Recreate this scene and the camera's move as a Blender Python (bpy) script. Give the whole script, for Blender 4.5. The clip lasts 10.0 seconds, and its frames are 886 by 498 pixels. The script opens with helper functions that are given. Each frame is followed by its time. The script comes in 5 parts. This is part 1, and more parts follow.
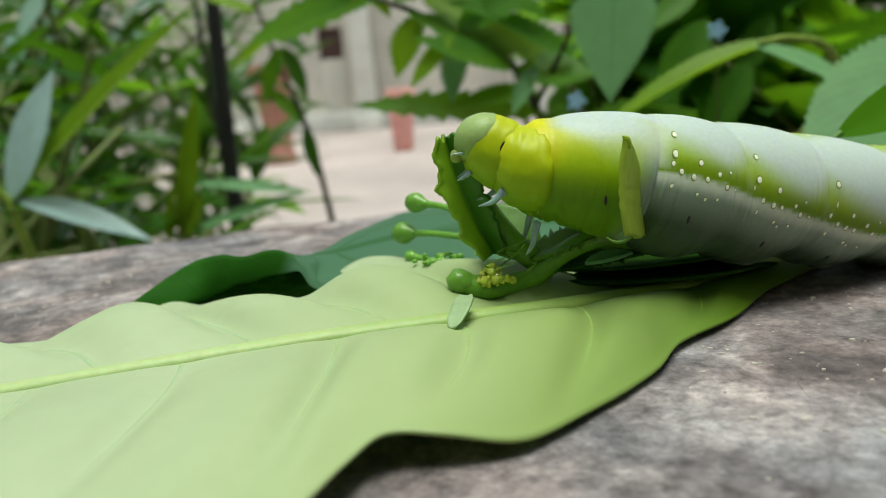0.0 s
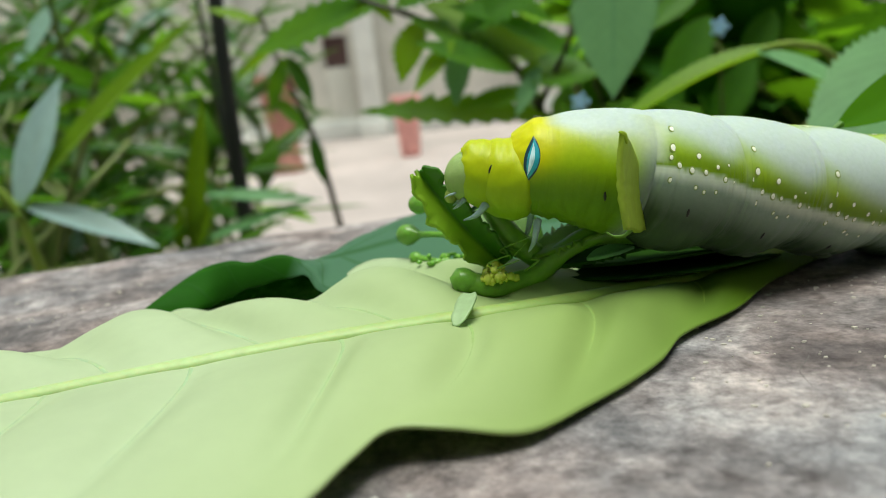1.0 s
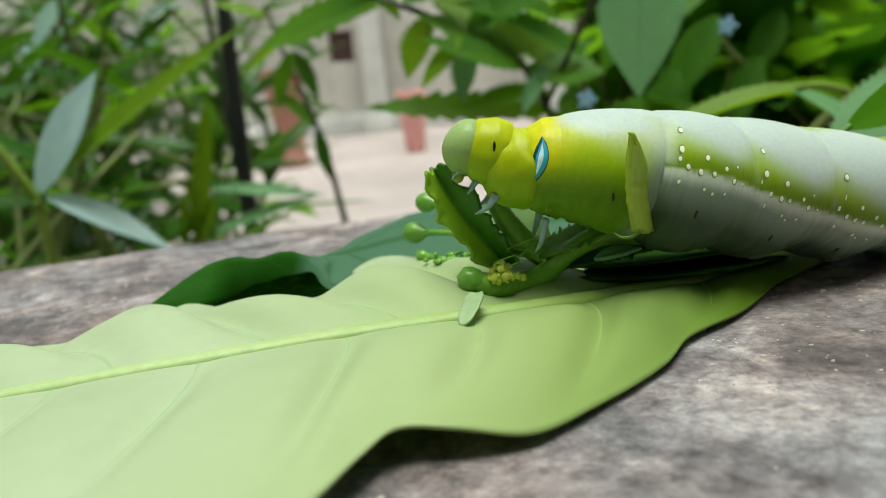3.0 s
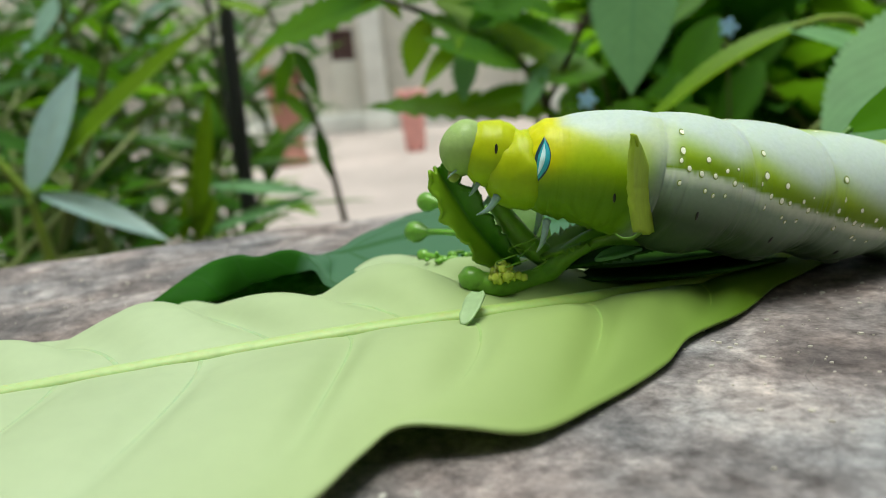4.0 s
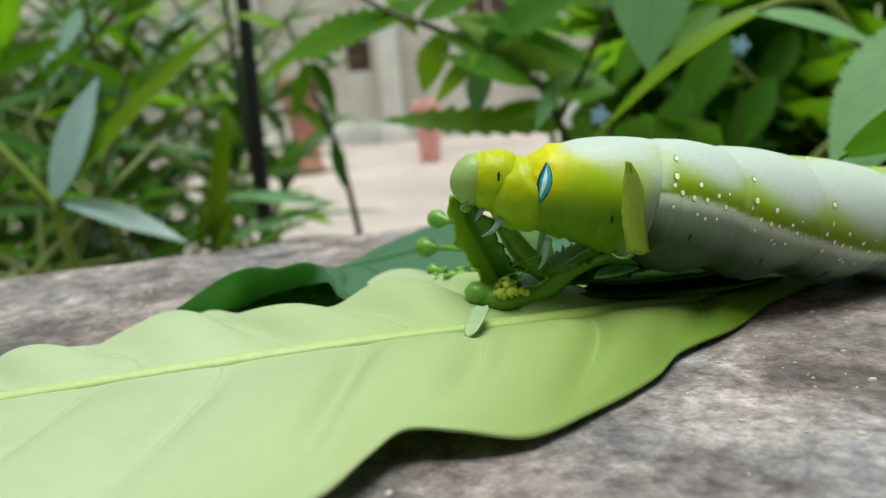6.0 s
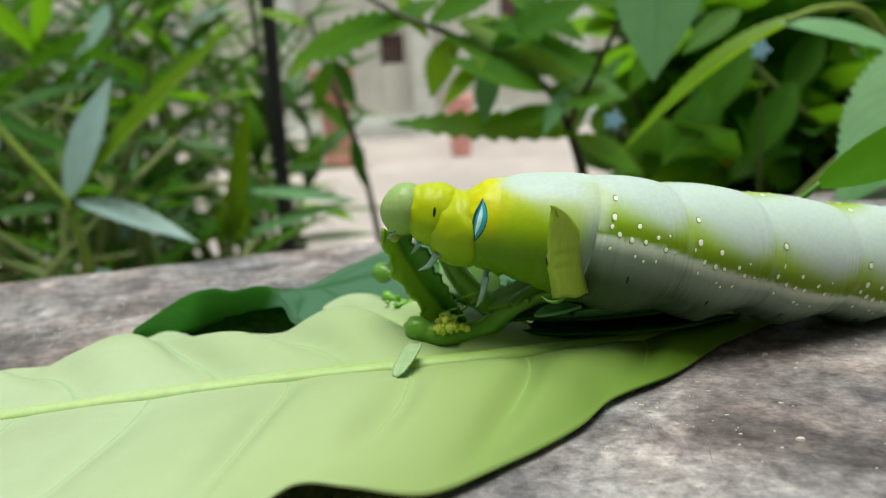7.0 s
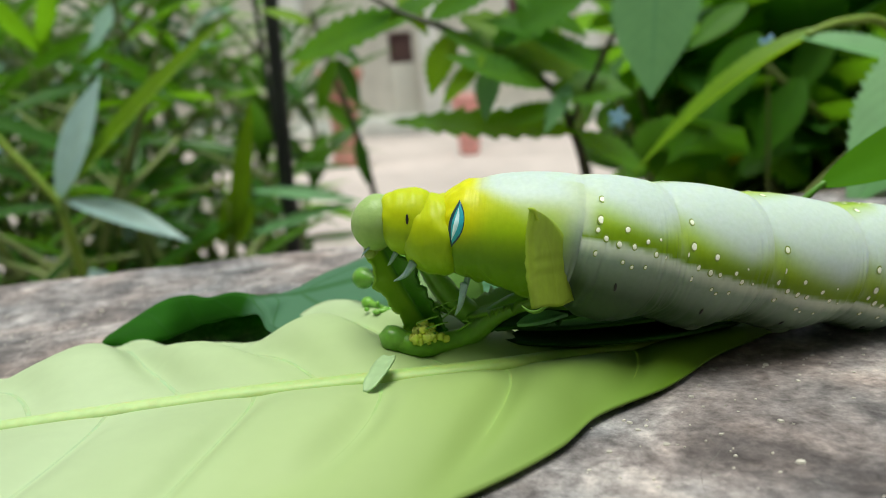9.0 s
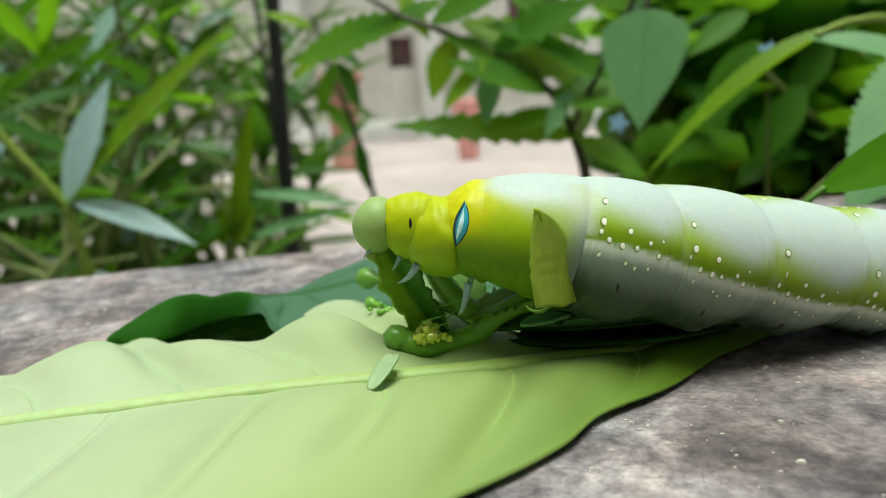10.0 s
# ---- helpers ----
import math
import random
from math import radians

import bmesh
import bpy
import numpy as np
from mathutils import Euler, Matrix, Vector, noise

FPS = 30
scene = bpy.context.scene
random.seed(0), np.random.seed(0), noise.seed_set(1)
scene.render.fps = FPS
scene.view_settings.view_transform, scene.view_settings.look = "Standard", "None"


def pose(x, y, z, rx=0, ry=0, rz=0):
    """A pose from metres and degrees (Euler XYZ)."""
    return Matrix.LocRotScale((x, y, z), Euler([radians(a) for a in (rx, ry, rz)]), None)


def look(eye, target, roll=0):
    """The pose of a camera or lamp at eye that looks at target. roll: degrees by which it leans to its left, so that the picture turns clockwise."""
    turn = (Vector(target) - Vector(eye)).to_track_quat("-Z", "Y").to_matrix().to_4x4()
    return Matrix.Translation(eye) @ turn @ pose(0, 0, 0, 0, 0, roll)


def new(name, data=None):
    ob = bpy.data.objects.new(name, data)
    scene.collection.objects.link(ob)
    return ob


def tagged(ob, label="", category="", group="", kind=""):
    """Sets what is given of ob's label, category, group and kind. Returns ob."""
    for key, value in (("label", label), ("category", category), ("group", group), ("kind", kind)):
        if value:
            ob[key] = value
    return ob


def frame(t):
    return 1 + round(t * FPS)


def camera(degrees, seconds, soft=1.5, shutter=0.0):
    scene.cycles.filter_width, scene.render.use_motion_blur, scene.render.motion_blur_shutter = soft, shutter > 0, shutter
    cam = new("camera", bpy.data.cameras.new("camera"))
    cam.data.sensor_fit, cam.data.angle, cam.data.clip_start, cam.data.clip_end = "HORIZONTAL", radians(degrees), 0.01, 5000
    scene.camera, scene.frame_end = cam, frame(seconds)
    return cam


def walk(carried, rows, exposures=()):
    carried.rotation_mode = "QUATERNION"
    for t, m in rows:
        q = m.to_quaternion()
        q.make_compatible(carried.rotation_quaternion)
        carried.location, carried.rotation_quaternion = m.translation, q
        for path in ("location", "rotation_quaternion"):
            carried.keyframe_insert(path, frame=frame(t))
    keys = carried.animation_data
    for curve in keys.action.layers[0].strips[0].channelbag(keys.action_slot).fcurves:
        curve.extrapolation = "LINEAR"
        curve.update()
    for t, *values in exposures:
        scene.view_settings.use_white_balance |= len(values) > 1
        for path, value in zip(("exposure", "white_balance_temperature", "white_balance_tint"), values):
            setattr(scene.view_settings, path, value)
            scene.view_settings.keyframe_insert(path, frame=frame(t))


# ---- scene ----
cam = camera(63.1, 10.0, 0.6)
PATH = [
    (0, (0.00135, 0.00076, 0.02715), (-0.02805, 0.97717, -0.18676), -4.74),
    (0.5, (0.00158, 0.00048, 0.02721), (-0.02912, 0.97686, -0.18663), -4.88),
    (1, (0.00209, -0.00031, 0.02673), (-0.04031, 0.97728, -0.1795), -6.40),
    (1.5, (0.00154, 3e-05, 0.02761), (-0.04107, 0.97437, -0.19344), -5.50),
    (2, (0.00176, 3e-05, 0.02741), (-0.04503, 0.97575, -0.18653), -5.55),
    (2.5, (0.00183, -7e-05, 0.02708), (-0.04718, 0.9762, -0.18385), -5.96),
    (4, (0.00148, -0.00068, 0.0272), (-0.04538, 0.97544, -0.1849), -5.42),
    (4.5, (0.00159, -0.00062, 0.0273), (-0.04768, 0.97478, -0.18754), -5.40),
    (5, (0.00137, -0.0006, 0.02719), (-0.04655, 0.97541, -0.18521), -5.29),
    (5.5, (0.00152, -0.00069, 0.0277), (-0.0488, 0.97443, -0.18823), -5.52),
    (6, (0.00246, -0.00545, 0.02882), (-0.06179, 0.97304, -0.16719), -4.82),
    (6.2, (0.00211, -0.01082, 0.03162), (-0.06994, 0.96719, -0.1641), -4.89),
    (7.3, (0.01729, 0.00191, 0.03305), (-0.09767, 0.97243, -0.17878), -4.18),
    (7.5, (0.01812, 0.00392, 0.03362), (-0.10015, 0.97233, -0.1859), -4.38),
    (8, (0.01864, 0.00506, 0.03302), (-0.09913, 0.97316, -0.18816), -4.60),
    (8.5, (0.01681, 0.0021, 0.03234), (-0.10849, 0.97318, -0.17091), -5.09),
    (9, (0.01636, 0.00314, 0.0318), (-0.10324, 0.97514, -0.17047), -4.56),
    (9.5, (0.01585, 0.00405, 0.03152), (-0.09976, 0.97595, -0.1735), -4.42),
    (10, (0.01578, 0.00223, 0.03154), (-0.10126, 0.97582, -0.16449), -4.05),
]
EXPOSURES = [(t, e, 6550, -6.0) for t, e in ((0, 0.06), (0.5, 0.14), (1.0, 0.2), (2.0, 0.21), (2.5, 0.13), (4.0, 0.14), (5.5, 0.14), (7.5, 0.18), (9.0, 0.23), (10.0, 0.26))]
walk(cam, [(t, look(eye, target, roll)) for t, eye, target, roll in PATH], EXPOSURES)
cam.data.dof.use_dof = True
cam.data.dof.focus_distance = 0.073
cam.data.dof.aperture_fstop = 28.0

# ---- light ----
world = bpy.data.worlds.new("overcast_sky")
world.use_nodes = True
scene.world = world
_n = world.node_tree.nodes
_sky = _n.new("ShaderNodeTexSky")
_sky.sky_type = "NISHITA"
_sky.sun_disc = False
_sky.sun_elevation, _sky.sun_rotation = radians(80), radians(0)
_sky.air_density, _sky.dust_density, _sky.ozone_density = 1.2, 4.0, 1.0
world.node_tree.links.new(_sky.outputs[0], _n["Background"].inputs[0])
_n["Background"].inputs[1].default_value = 0.07

sun_data = bpy.data.lights.new("sun", "SUN")
sun_data.energy, sun_data.angle, sun_data.color = 3.3, radians(34), (1.0, 0.99, 0.96)
sun = new("sun", sun_data)
sun.matrix_world = look((0.12, -0.12, 2.2), (0.02, 0.08, 0.0))


# ---- materials ----
def nodes_of(name):
    m = bpy.data.materials.new(name)
    m.use_nodes = True
    nt = m.node_tree
    return m, nt, nt.nodes["Principled BSDF"], nt.nodes["Material Output"]


def add(nt, kind, **values):
    n = nt.nodes.new(kind)
    for key, v in values.items():
        n.inputs[key.replace("_", " ")].default_value = v
    return n


def noise_of(nt, scale, detail=4.0, rough=0.55, coords=None, warp=0.0):
    n = add(nt, "ShaderNodeTexNoise", Scale=scale, Detail=detail, Roughness=rough, Distortion=warp)
    if coords is None:
        coords = nt.nodes.new("ShaderNodeTexCoord").outputs["Object"]
    nt.links.new(coords, n.inputs["Vector"])
    return n.outputs["Fac"]


def ramp(nt, fac, stops):
    r = nt.nodes.new("ShaderNodeValToRGB")
    while len(r.color_ramp.elements) < len(stops):
        r.color_ramp.elements.new(0.5)
    for e, (p, c) in zip(r.color_ramp.elements, stops):
        e.position, e.color = p, (*c, 1.0) if len(c) == 3 else c
    nt.links.new(fac, r.inputs[0])
    return r.outputs[0]


def mix(nt, a, b, fac, blend="MIX"):
    n = nt.nodes.new("ShaderNodeMix")
    n.data_type, n.blend_type = "RGBA", blend
    for v, i in ((fac, 0), (a, 6), (b, 7)):
        if isinstance(v, (int, float)):
            n.inputs[i].default_value = v
        elif isinstance(v, tuple):
            n.inputs[i].default_value = (*v, 1.0)
        else:
            nt.links.new(v, n.inputs[i])
    return n.outputs[2]


def bump(nt, bsdf, height, distance, strength=1.0):
    b = add(nt, "ShaderNodeBump", Strength=strength, Distance=distance)
    nt.links.new(height, b.inputs["Height"])
    nt.links.new(b.outputs[0], bsdf.inputs["Normal"])


def plain(name, colour, rough=0.5, metal=0.0, scale=300.0, spread=0.25, relief=0.0, sss=0.0, spec=0.5):
    """A painted, fired or grown surface: two scales of variation and a fine relief."""
    m, nt, b, _ = nodes_of(name)
    small, large = noise_of(nt, scale), noise_of(nt, scale * 0.13, 3.0)
    lo, hi = tuple(c * (1 - spread) for c in colour), tuple(min(1.0, c * (1 + spread)) for c in colour)
    c = ramp(nt, large, [(0.3, lo), (0.7, hi)])
    c = mix(nt, c, ramp(nt, small, [(0.25, (0.75,) * 3), (0.75, (1.2,) * 3)]), 0.6, "MULTIPLY")
    nt.links.new(c, b.inputs["Base Color"])
    b.inputs["Roughness"].default_value, b.inputs["Metallic"].default_value = rough, metal
    b.inputs["Specular IOR Level"].default_value = spec
    if sss:
        b.inputs["Subsurface Weight"].default_value = sss
        b.inputs["Subsurface Scale"].default_value = 0.002
        b.inputs["Subsurface Radius"].default_value = (0.6, 1.0, 0.25)
    if relief:
        bump(nt, b, small, relief)
    return m


def leaf_material(name, colour, glow, rough=0.4, through_share=0.35, veins=9.0, vein_colour=None, scale=600.0, spread=0.25, spec=0.5, relief=0.00012, pair_slope=0.55, base_shade_tint=None, end_sheen_tint=None, mottle=0.7, lit_edge_tint=None):
    """Leaf tissue: reflects on both sides, lets light through, with side veins and fine mottling. UV: across (0..1) and along (0..1)."""
    m, nt, b, out = nodes_of(name)
    uv = nt.nodes.new("ShaderNodeUVMap")
    sep = nt.nodes.new("ShaderNodeSeparateXYZ")
    nt.links.new(uv.outputs[0], sep.inputs[0])

    def math_node(op, a, v):
        n = nt.nodes.new("ShaderNodeMath")
        n.operation = op
        for i, q in enumerate((a, v)):
            if isinstance(q, (int, float)):
                n.inputs[i].default_value = q
            elif q is not None:
                nt.links.new(q, n.inputs[i])
        return n.outputs[0]

    across = math_node("ABSOLUTE", math_node("SUBTRACT", sep.outputs[0], 0.5), None)
    wave = math_node("FRACT", math_node("SUBTRACT", math_node("MULTIPLY", sep.outputs[1], veins), math_node("MULTIPLY", across, veins * pair_slope)), None)
    line = math_node("ABSOLUTE", math_node("SUBTRACT", wave, 0.5), None)
    side = ramp(nt, line, [(0.0, (1, 1, 1)), (0.07, (0, 0, 0))])
    mid = ramp(nt, across, [(0.012, (1, 1, 1)), (0.035, (0, 0, 0))])
    vein = mix(nt, side, mid, 1.0, "LIGHTEN")
    info = nt.nodes.new("ShaderNodeObjectInfo")
    small, large = noise_of(nt, scale, 5.0), noise_of(nt, scale * 0.12, 3.0)
    lo, hi = tuple(c * (1 - spread) for c in colour), tuple(min(1.0, c * (1 + spread)) for c in colour)
    c = ramp(nt, large, [(0.3, lo), (0.7, hi)])
    c = mix(nt, c, ramp(nt, info.outputs["Random"], [(0.0, (0.72, 0.8, 0.75)), (1.0, (1.2, 1.15, 1.0))]), 0.7, "MULTIPLY")
    c = mix(nt, c, ramp(nt, small, [(0.3, (0.86,) * 3), (0.7, (1.1,) * 3)]), mottle, "MULTIPLY")
    # yellow-green leaf base, also darkened for shade cast by the body above
    if base_shade_tint:
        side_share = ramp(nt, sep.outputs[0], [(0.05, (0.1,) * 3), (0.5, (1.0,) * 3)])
        half_tint = tuple(0.55 * p + 0.45 * q for p, q in zip(colour, base_shade_tint))
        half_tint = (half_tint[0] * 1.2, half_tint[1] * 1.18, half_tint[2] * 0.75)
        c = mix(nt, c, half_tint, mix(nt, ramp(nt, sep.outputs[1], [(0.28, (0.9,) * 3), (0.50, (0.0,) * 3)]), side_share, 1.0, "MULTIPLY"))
        c = mix(nt, c, base_shade_tint, mix(nt, ramp(nt, sep.outputs[1], [(0.16, (0.95,) * 3), (0.35, (0.0,) * 3)]), side_share, 1.0, "MULTIPLY"))
    # bluish sky sheen on the leaf's end half, painted as colour
    if end_sheen_tint:
        c = mix(nt, c, end_sheen_tint, ramp(nt, sep.outputs[1], [(0.475, (0.0,) * 3), (0.525, (0.85,) * 3)]))
    # lit strip painted along one side
    if lit_edge_tint:
        c = mix(nt, c, lit_edge_tint, ramp(nt, sep.outputs[0], [(0.34, (0.95,) * 3), (0.48, (0.0,) * 3)]))
    if vein_colour:
        f = nt.nodes.new("ShaderNodeMath")
        f.operation, f.inputs[1].default_value = "MULTIPLY", 0.55
        nt.links.new(vein, f.inputs[0])
        c = mix(nt, c, vein_colour, f.outputs[0])
    nt.links.new(c, b.inputs["Base Color"])
    b.inputs["Roughness"].default_value = rough
    b.inputs["Specular IOR Level"].default_value = spec
    height = mix(nt, small, vein, 0.4)
    bump(nt, b, height, relief, 0.8)
    t = nt.nodes.new("ShaderNodeBsdfTranslucent")
    nt.links.new(mix(nt, c, glow, 0.6), t.inputs[0])
    mx = nt.nodes.new("ShaderNodeMixShader")
    mx.inputs[0].default_value = through_share
    nt.links.new(b.outputs[0], mx.inputs[1])
    nt.links.new(t.outputs[0], mx.inputs[2])
    nt.links.new(mx.outputs[0], out.inputs[0])
    return m


def concrete_material():
    """Old cement render: soft grey-brown clouds, dark damp patches, pale flecks and a little fine sand."""
    m, nt, b, _ = nodes_of("weathered_concrete")
    fine, grain, mid = noise_of(nt, 1500, 6), noise_of(nt, 430, 8, 0.7), noise_of(nt, 210, 7, 0.66, warp=0.6)
    blotch, wide, hue = noise_of(nt, 58, 8, 0.58, warp=0.9), noise_of(nt, 17, 3), noise_of(nt, 36, 4)
    c = ramp(nt, blotch, [(0.33, (0.118, 0.109, 0.114)), (0.44, (0.225, 0.207, 0.211)), (0.54, (0.305, 0.28, 0.284)), (0.66, (0.46, 0.428, 0.427))])
    c = mix(nt, c, ramp(nt, mid, [(0.32, (0.50, 0.48, 0.48)), (0.50, (0.98,) * 3), (0.68, (1.38, 1.36, 1.33))]), 0.85, "MULTIPLY")
    c = mix(nt, c, ramp(nt, grain, [(0.32, (0.45, 0.43, 0.43)), (0.50, (0.95,) * 3), (0.68, (1.45, 1.43, 1.40))]), 0.85, "MULTIPLY")
    c = mix(nt, c, ramp(nt, fine, [(0.32, (0.6,) * 3), (0.68, (1.35,) * 3)]), 0.5, "MULTIPLY")
    c = mix(nt, c, ramp(nt, wide, [(0.35, (0.80, 0.76, 0.74)), (0.65, (1.1, 1.1, 1.12))]), 0.7, "MULTIPLY")
    c = mix(nt, c, ramp(nt, hue, [(0.35, (0.92, 0.98, 1.05)), (0.65, (1.13, 0.97, 0.92))]), 0.95, "MULTIPLY")
    vor = add(nt, "ShaderNodeTexVoronoi", Scale=330.0)
    nt.links.new(nt.nodes.new("ShaderNodeTexCoord").outputs["Object"], vor.inputs["Vector"])
    grit = ramp(nt, vor.outputs["Distance"], [(0.10, (1, 1, 1)), (0.20, (0, 0, 0))])
    gate = ramp(nt, mid, [(0.56, (0, 0, 0)), (0.64, (1, 1, 1))])
    c = mix(nt, c, (0.60, 0.565, 0.53), mix(nt, grit, gate, 1.0, "MULTIPLY"))
    nt.links.new(c, b.inputs["Base Color"])
    b.inputs["Roughness"].default_value = 0.85
    b.inputs["Specular IOR Level"].default_value = 0.3
    bump(nt, b, mix(nt, grain, mid, 0.5), 0.0011, 1.0)
    return m


def skin_material(name, rough=0.42, rings=True, sss=0.3):
    """Caterpillar skin: its colour pattern, with shade painted on the underside, is stored on the mesh; fine cross
    wrinkles and mottling on top.
    """
    m, nt, b, _ = nodes_of(name)
    col = nt.nodes.new("ShaderNodeVertexColor")
    col.layer_name = "pattern"
    small = noise_of(nt, 1800, 5)
    c = mix(nt, col.outputs[0], ramp(nt, small, [(0.3, (0.9, 0.92, 0.88)), (0.7, (1.06, 1.05, 1.05))]), 0.6, "MULTIPLY")
    nt.links.new(c, b.inputs["Base Color"])
    b.inputs["Roughness"].default_value = rough
    b.inputs["Specular IOR Level"].default_value = 0.22
    b.inputs["Subsurface Weight"].default_value = sss
    b.inputs["Subsurface Scale"].default_value = 0.0015
    b.inputs["Subsurface Radius"].default_value = (0.8, 1.0, 0.3)
    if rings:
        uv = nt.nodes.new("ShaderNodeUVMap")
        mp = nt.nodes.new("ShaderNodeMapping")
        mp.inputs["Scale"].default_value = (150.0, 2.0, 1.0)
        nt.links.new(uv.outputs[0], mp.inputs["Vector"])
        r = noise_of(nt, 1.0, 4.0, 0.6, mp.outputs[0])
        bump(nt, b, mix(nt, small, r, 0.8), 0.00008, 0.7)
    else:
        bump(nt, b, small, 0.0001, 0.6)
    return m


def vein_material(name, tip_colour, base_colour):
    """Raised leaf veins: pale towards the leaf's tip, yellow-green towards its stalk."""
    m, nt, b, _ = nodes_of(name)
    co = nt.nodes.new("ShaderNodeTexCoord")
    sep = nt.nodes.new("ShaderNodeSeparateXYZ")
    nt.links.new(co.outputs["Object"], sep.inputs[0])
    span = nt.nodes.new("ShaderNodeMapRange")
    span.inputs["From Min"].default_value, span.inputs["From Max"].default_value = -0.035, 0.02
    nt.links.new(sep.outputs[0], span.inputs["Value"])
    c = ramp(nt, span.outputs[0], [(0.0, tip_colour), (1.0, base_colour)])
    small = noise_of(nt, 900, 4)
    c = mix(nt, c, ramp(nt, small, [(0.3, (0.9,) * 3), (0.7, (1.08,) * 3)]), 0.7, "MULTIPLY")
    nt.links.new(c, b.inputs["Base Color"])
    b.inputs["Roughness"].default_value = 0.5
    b.inputs["Subsurface Weight"].default_value = 0.15
    b.inputs["Subsurface Scale"].default_value = 0.002
    bump(nt, b, small, 0.00004)
    return m


M_CONCRETE = concrete_material()
M_CRACK = plain("dark_crack", (0.12, 0.108, 0.105), 0.95, 0, 900, 0.3)
M_PALE = leaf_material("pale_leaf_underside", (0.485, 0.575, 0.395), (0.47, 0.69, 0.21), 0.5, 0.2, 0.01, None, 500, 0.05, 0.35, 0.00002, base_shade_tint=(0.125, 0.235, 0.004), mottle=0.2)
# the rib's base colour is lowered too, for the body's shade
M_RIB = vein_material("pale_leaf_rib", (0.43, 0.55, 0.24), (0.22, 0.34, 0.015))
M_VEIN = vein_material("pale_leaf_vein", (0.385, 0.49, 0.27), (0.28, 0.41, 0.04))
M_DARKLEAF = leaf_material("glossy_dark_leaf", (0.032, 0.14, 0.010), (0.14, 0.46, 0.01), 0.6, 0.45, 7.0, (0.04, 0.14, 0.02), 500, 0.2, 0.12, end_sheen_tint=(0.145, 0.285, 0.185))
# near-black leaf tissue that stands in for shade under the caterpillar
M_UNDER_SHADE = leaf_material("under_body_shade_leaf", (0.025, 0.075, 0.008), (0.08, 0.22, 0.02), 0.9, 0.04, 0.01, None, 500, 0.25, 0.08)
M_CUT = leaf_material("cut_leaf", (0.50, 0.62, 0.08), (0.55, 0.68, 0.03), 0.45, 0.4, 0.01, None, 900, 0.2, 0.4, 0.00003)
# dark base colour holds the fold's own shade; the tint is its lit side
M_EATEN = leaf_material("eaten_leaf", (0.085, 0.25, 0.012), (0.22, 0.5, 0.01), 0.4, 0.3, 0.01, None, 900, 0.3, 0.5, lit_edge_tint=(0.33, 0.54, 0.03))
M_CHEWED = leaf_material("chewed_leaf", (0.17, 0.345, 0.03), (0.26, 0.5, 0.02), 0.45, 0.35, 0.01, None, 900, 0.25, 0.5)
M_STALK = plain("green_stalk", (0.165, 0.35, 0.03), 0.38, 0, 1200, 0.2, 0.00006, 0.25)
M_BUD = plain("green_bud", (0.17, 0.36, 0.045), 0.32, 0, 1500, 0.15, 0.00004, 0.3)
M_FLORET = plain("yellow_green_buds", (0.62, 0.72, 0.10), 0.15, 0, 1500, 0.35, 0.00004, 0.3)
M_SKIN = skin_material("caterpillar_skin")
M_HEAD = skin_material("caterpillar_head", 0.36, False, 0.25)
M_SPOT = plain("white_spot", (0.97, 0.98, 0.80), 0.5, 0, 2500, 0.05)
M_RING = plain("spot_rim", (0.24, 0.32, 0.05), 0.5, 0, 2500, 0.15)
M_BLACK = plain("black_spiracle", (0.012, 0.012, 0.01), 0.35, 0, 2500, 0.2)
M_LEG = plain("blue_grey_leg", (0.25, 0.35, 0.37), 0.3, 0, 2500, 0.25, 0.00003, 0.2)
M_EYE_RIM = plain("dark_teal_rim", (0.01, 0.05, 0.07), 0.3, 0, 2500, 0.2)
M_EYE = plain("bright_blue", (0.05, 0.36, 0.45), 0.25, 0, 2500, 0.25)
M_EYE_CORE = plain("pale_blue_white", (0.60, 0.82, 0.90), 0.25, 0, 2500, 0.06)
M_CRUMB = plain("white_crumb", (0.75, 0.75, 0.72), 0.7, 0, 900, 0.1, 0.0001)
M_CRUMBLEAF = leaf_material("pale_leaf_crumb", (0.50, 0.63, 0.36), (0.5, 0.72, 0.2), 0.5, 0.25, 0.01, None, 900, 0.12, 0.35, 0.00003)
M_GRIT = plain("pale_grit", (0.52, 0.47, 0.42), 0.85, 0, 700, 0.3, 0.0002)
M_OLEANDER = leaf_material("lanceolate_leaf", (0.040, 0.118, 0.015), (0.175, 0.41, 0.011), 0.32, 0.32, 14.0, (0.08, 0.20, 0.05), 120, 0.3, 0.25)
# the narrow leaves' sky sheen is put into this pale blue
M_GLAUCOUS = leaf_material("blue_green_sheen_leaf", (0.43, 0.62, 0.67), (0.4, 0.6, 0.42), 0.32, 0.35, 16.0, (0.38, 0.5, 0.44), 150, 0.12, 0.7)
M_LIME = leaf_material("bright_green_leaf", (0.19, 0.36, 0.012), (0.42, 0.66, 0.01), 0.42, 0.45, 14.0, (0.26, 0.42, 0.03), 150, 0.2, 0.2)
M_SERRATE = leaf_material("serrated_leaf", (0.095, 0.25, 0.022), (0.32, 0.62, 0.012), 0.42, 0.5, 10.0, (0.04, 0.13, 0.015), 150, 0.25, 0.15, 0.0002)
M_SERRATE_PALE = leaf_material("serrated_leaf_pale", (0.21, 0.43, 0.20), (0.30, 0.58, 0.14), 0.45, 0.35, 10.0, (0.12, 0.28, 0.14), 150, 0.15, 0.3, 0.00005)
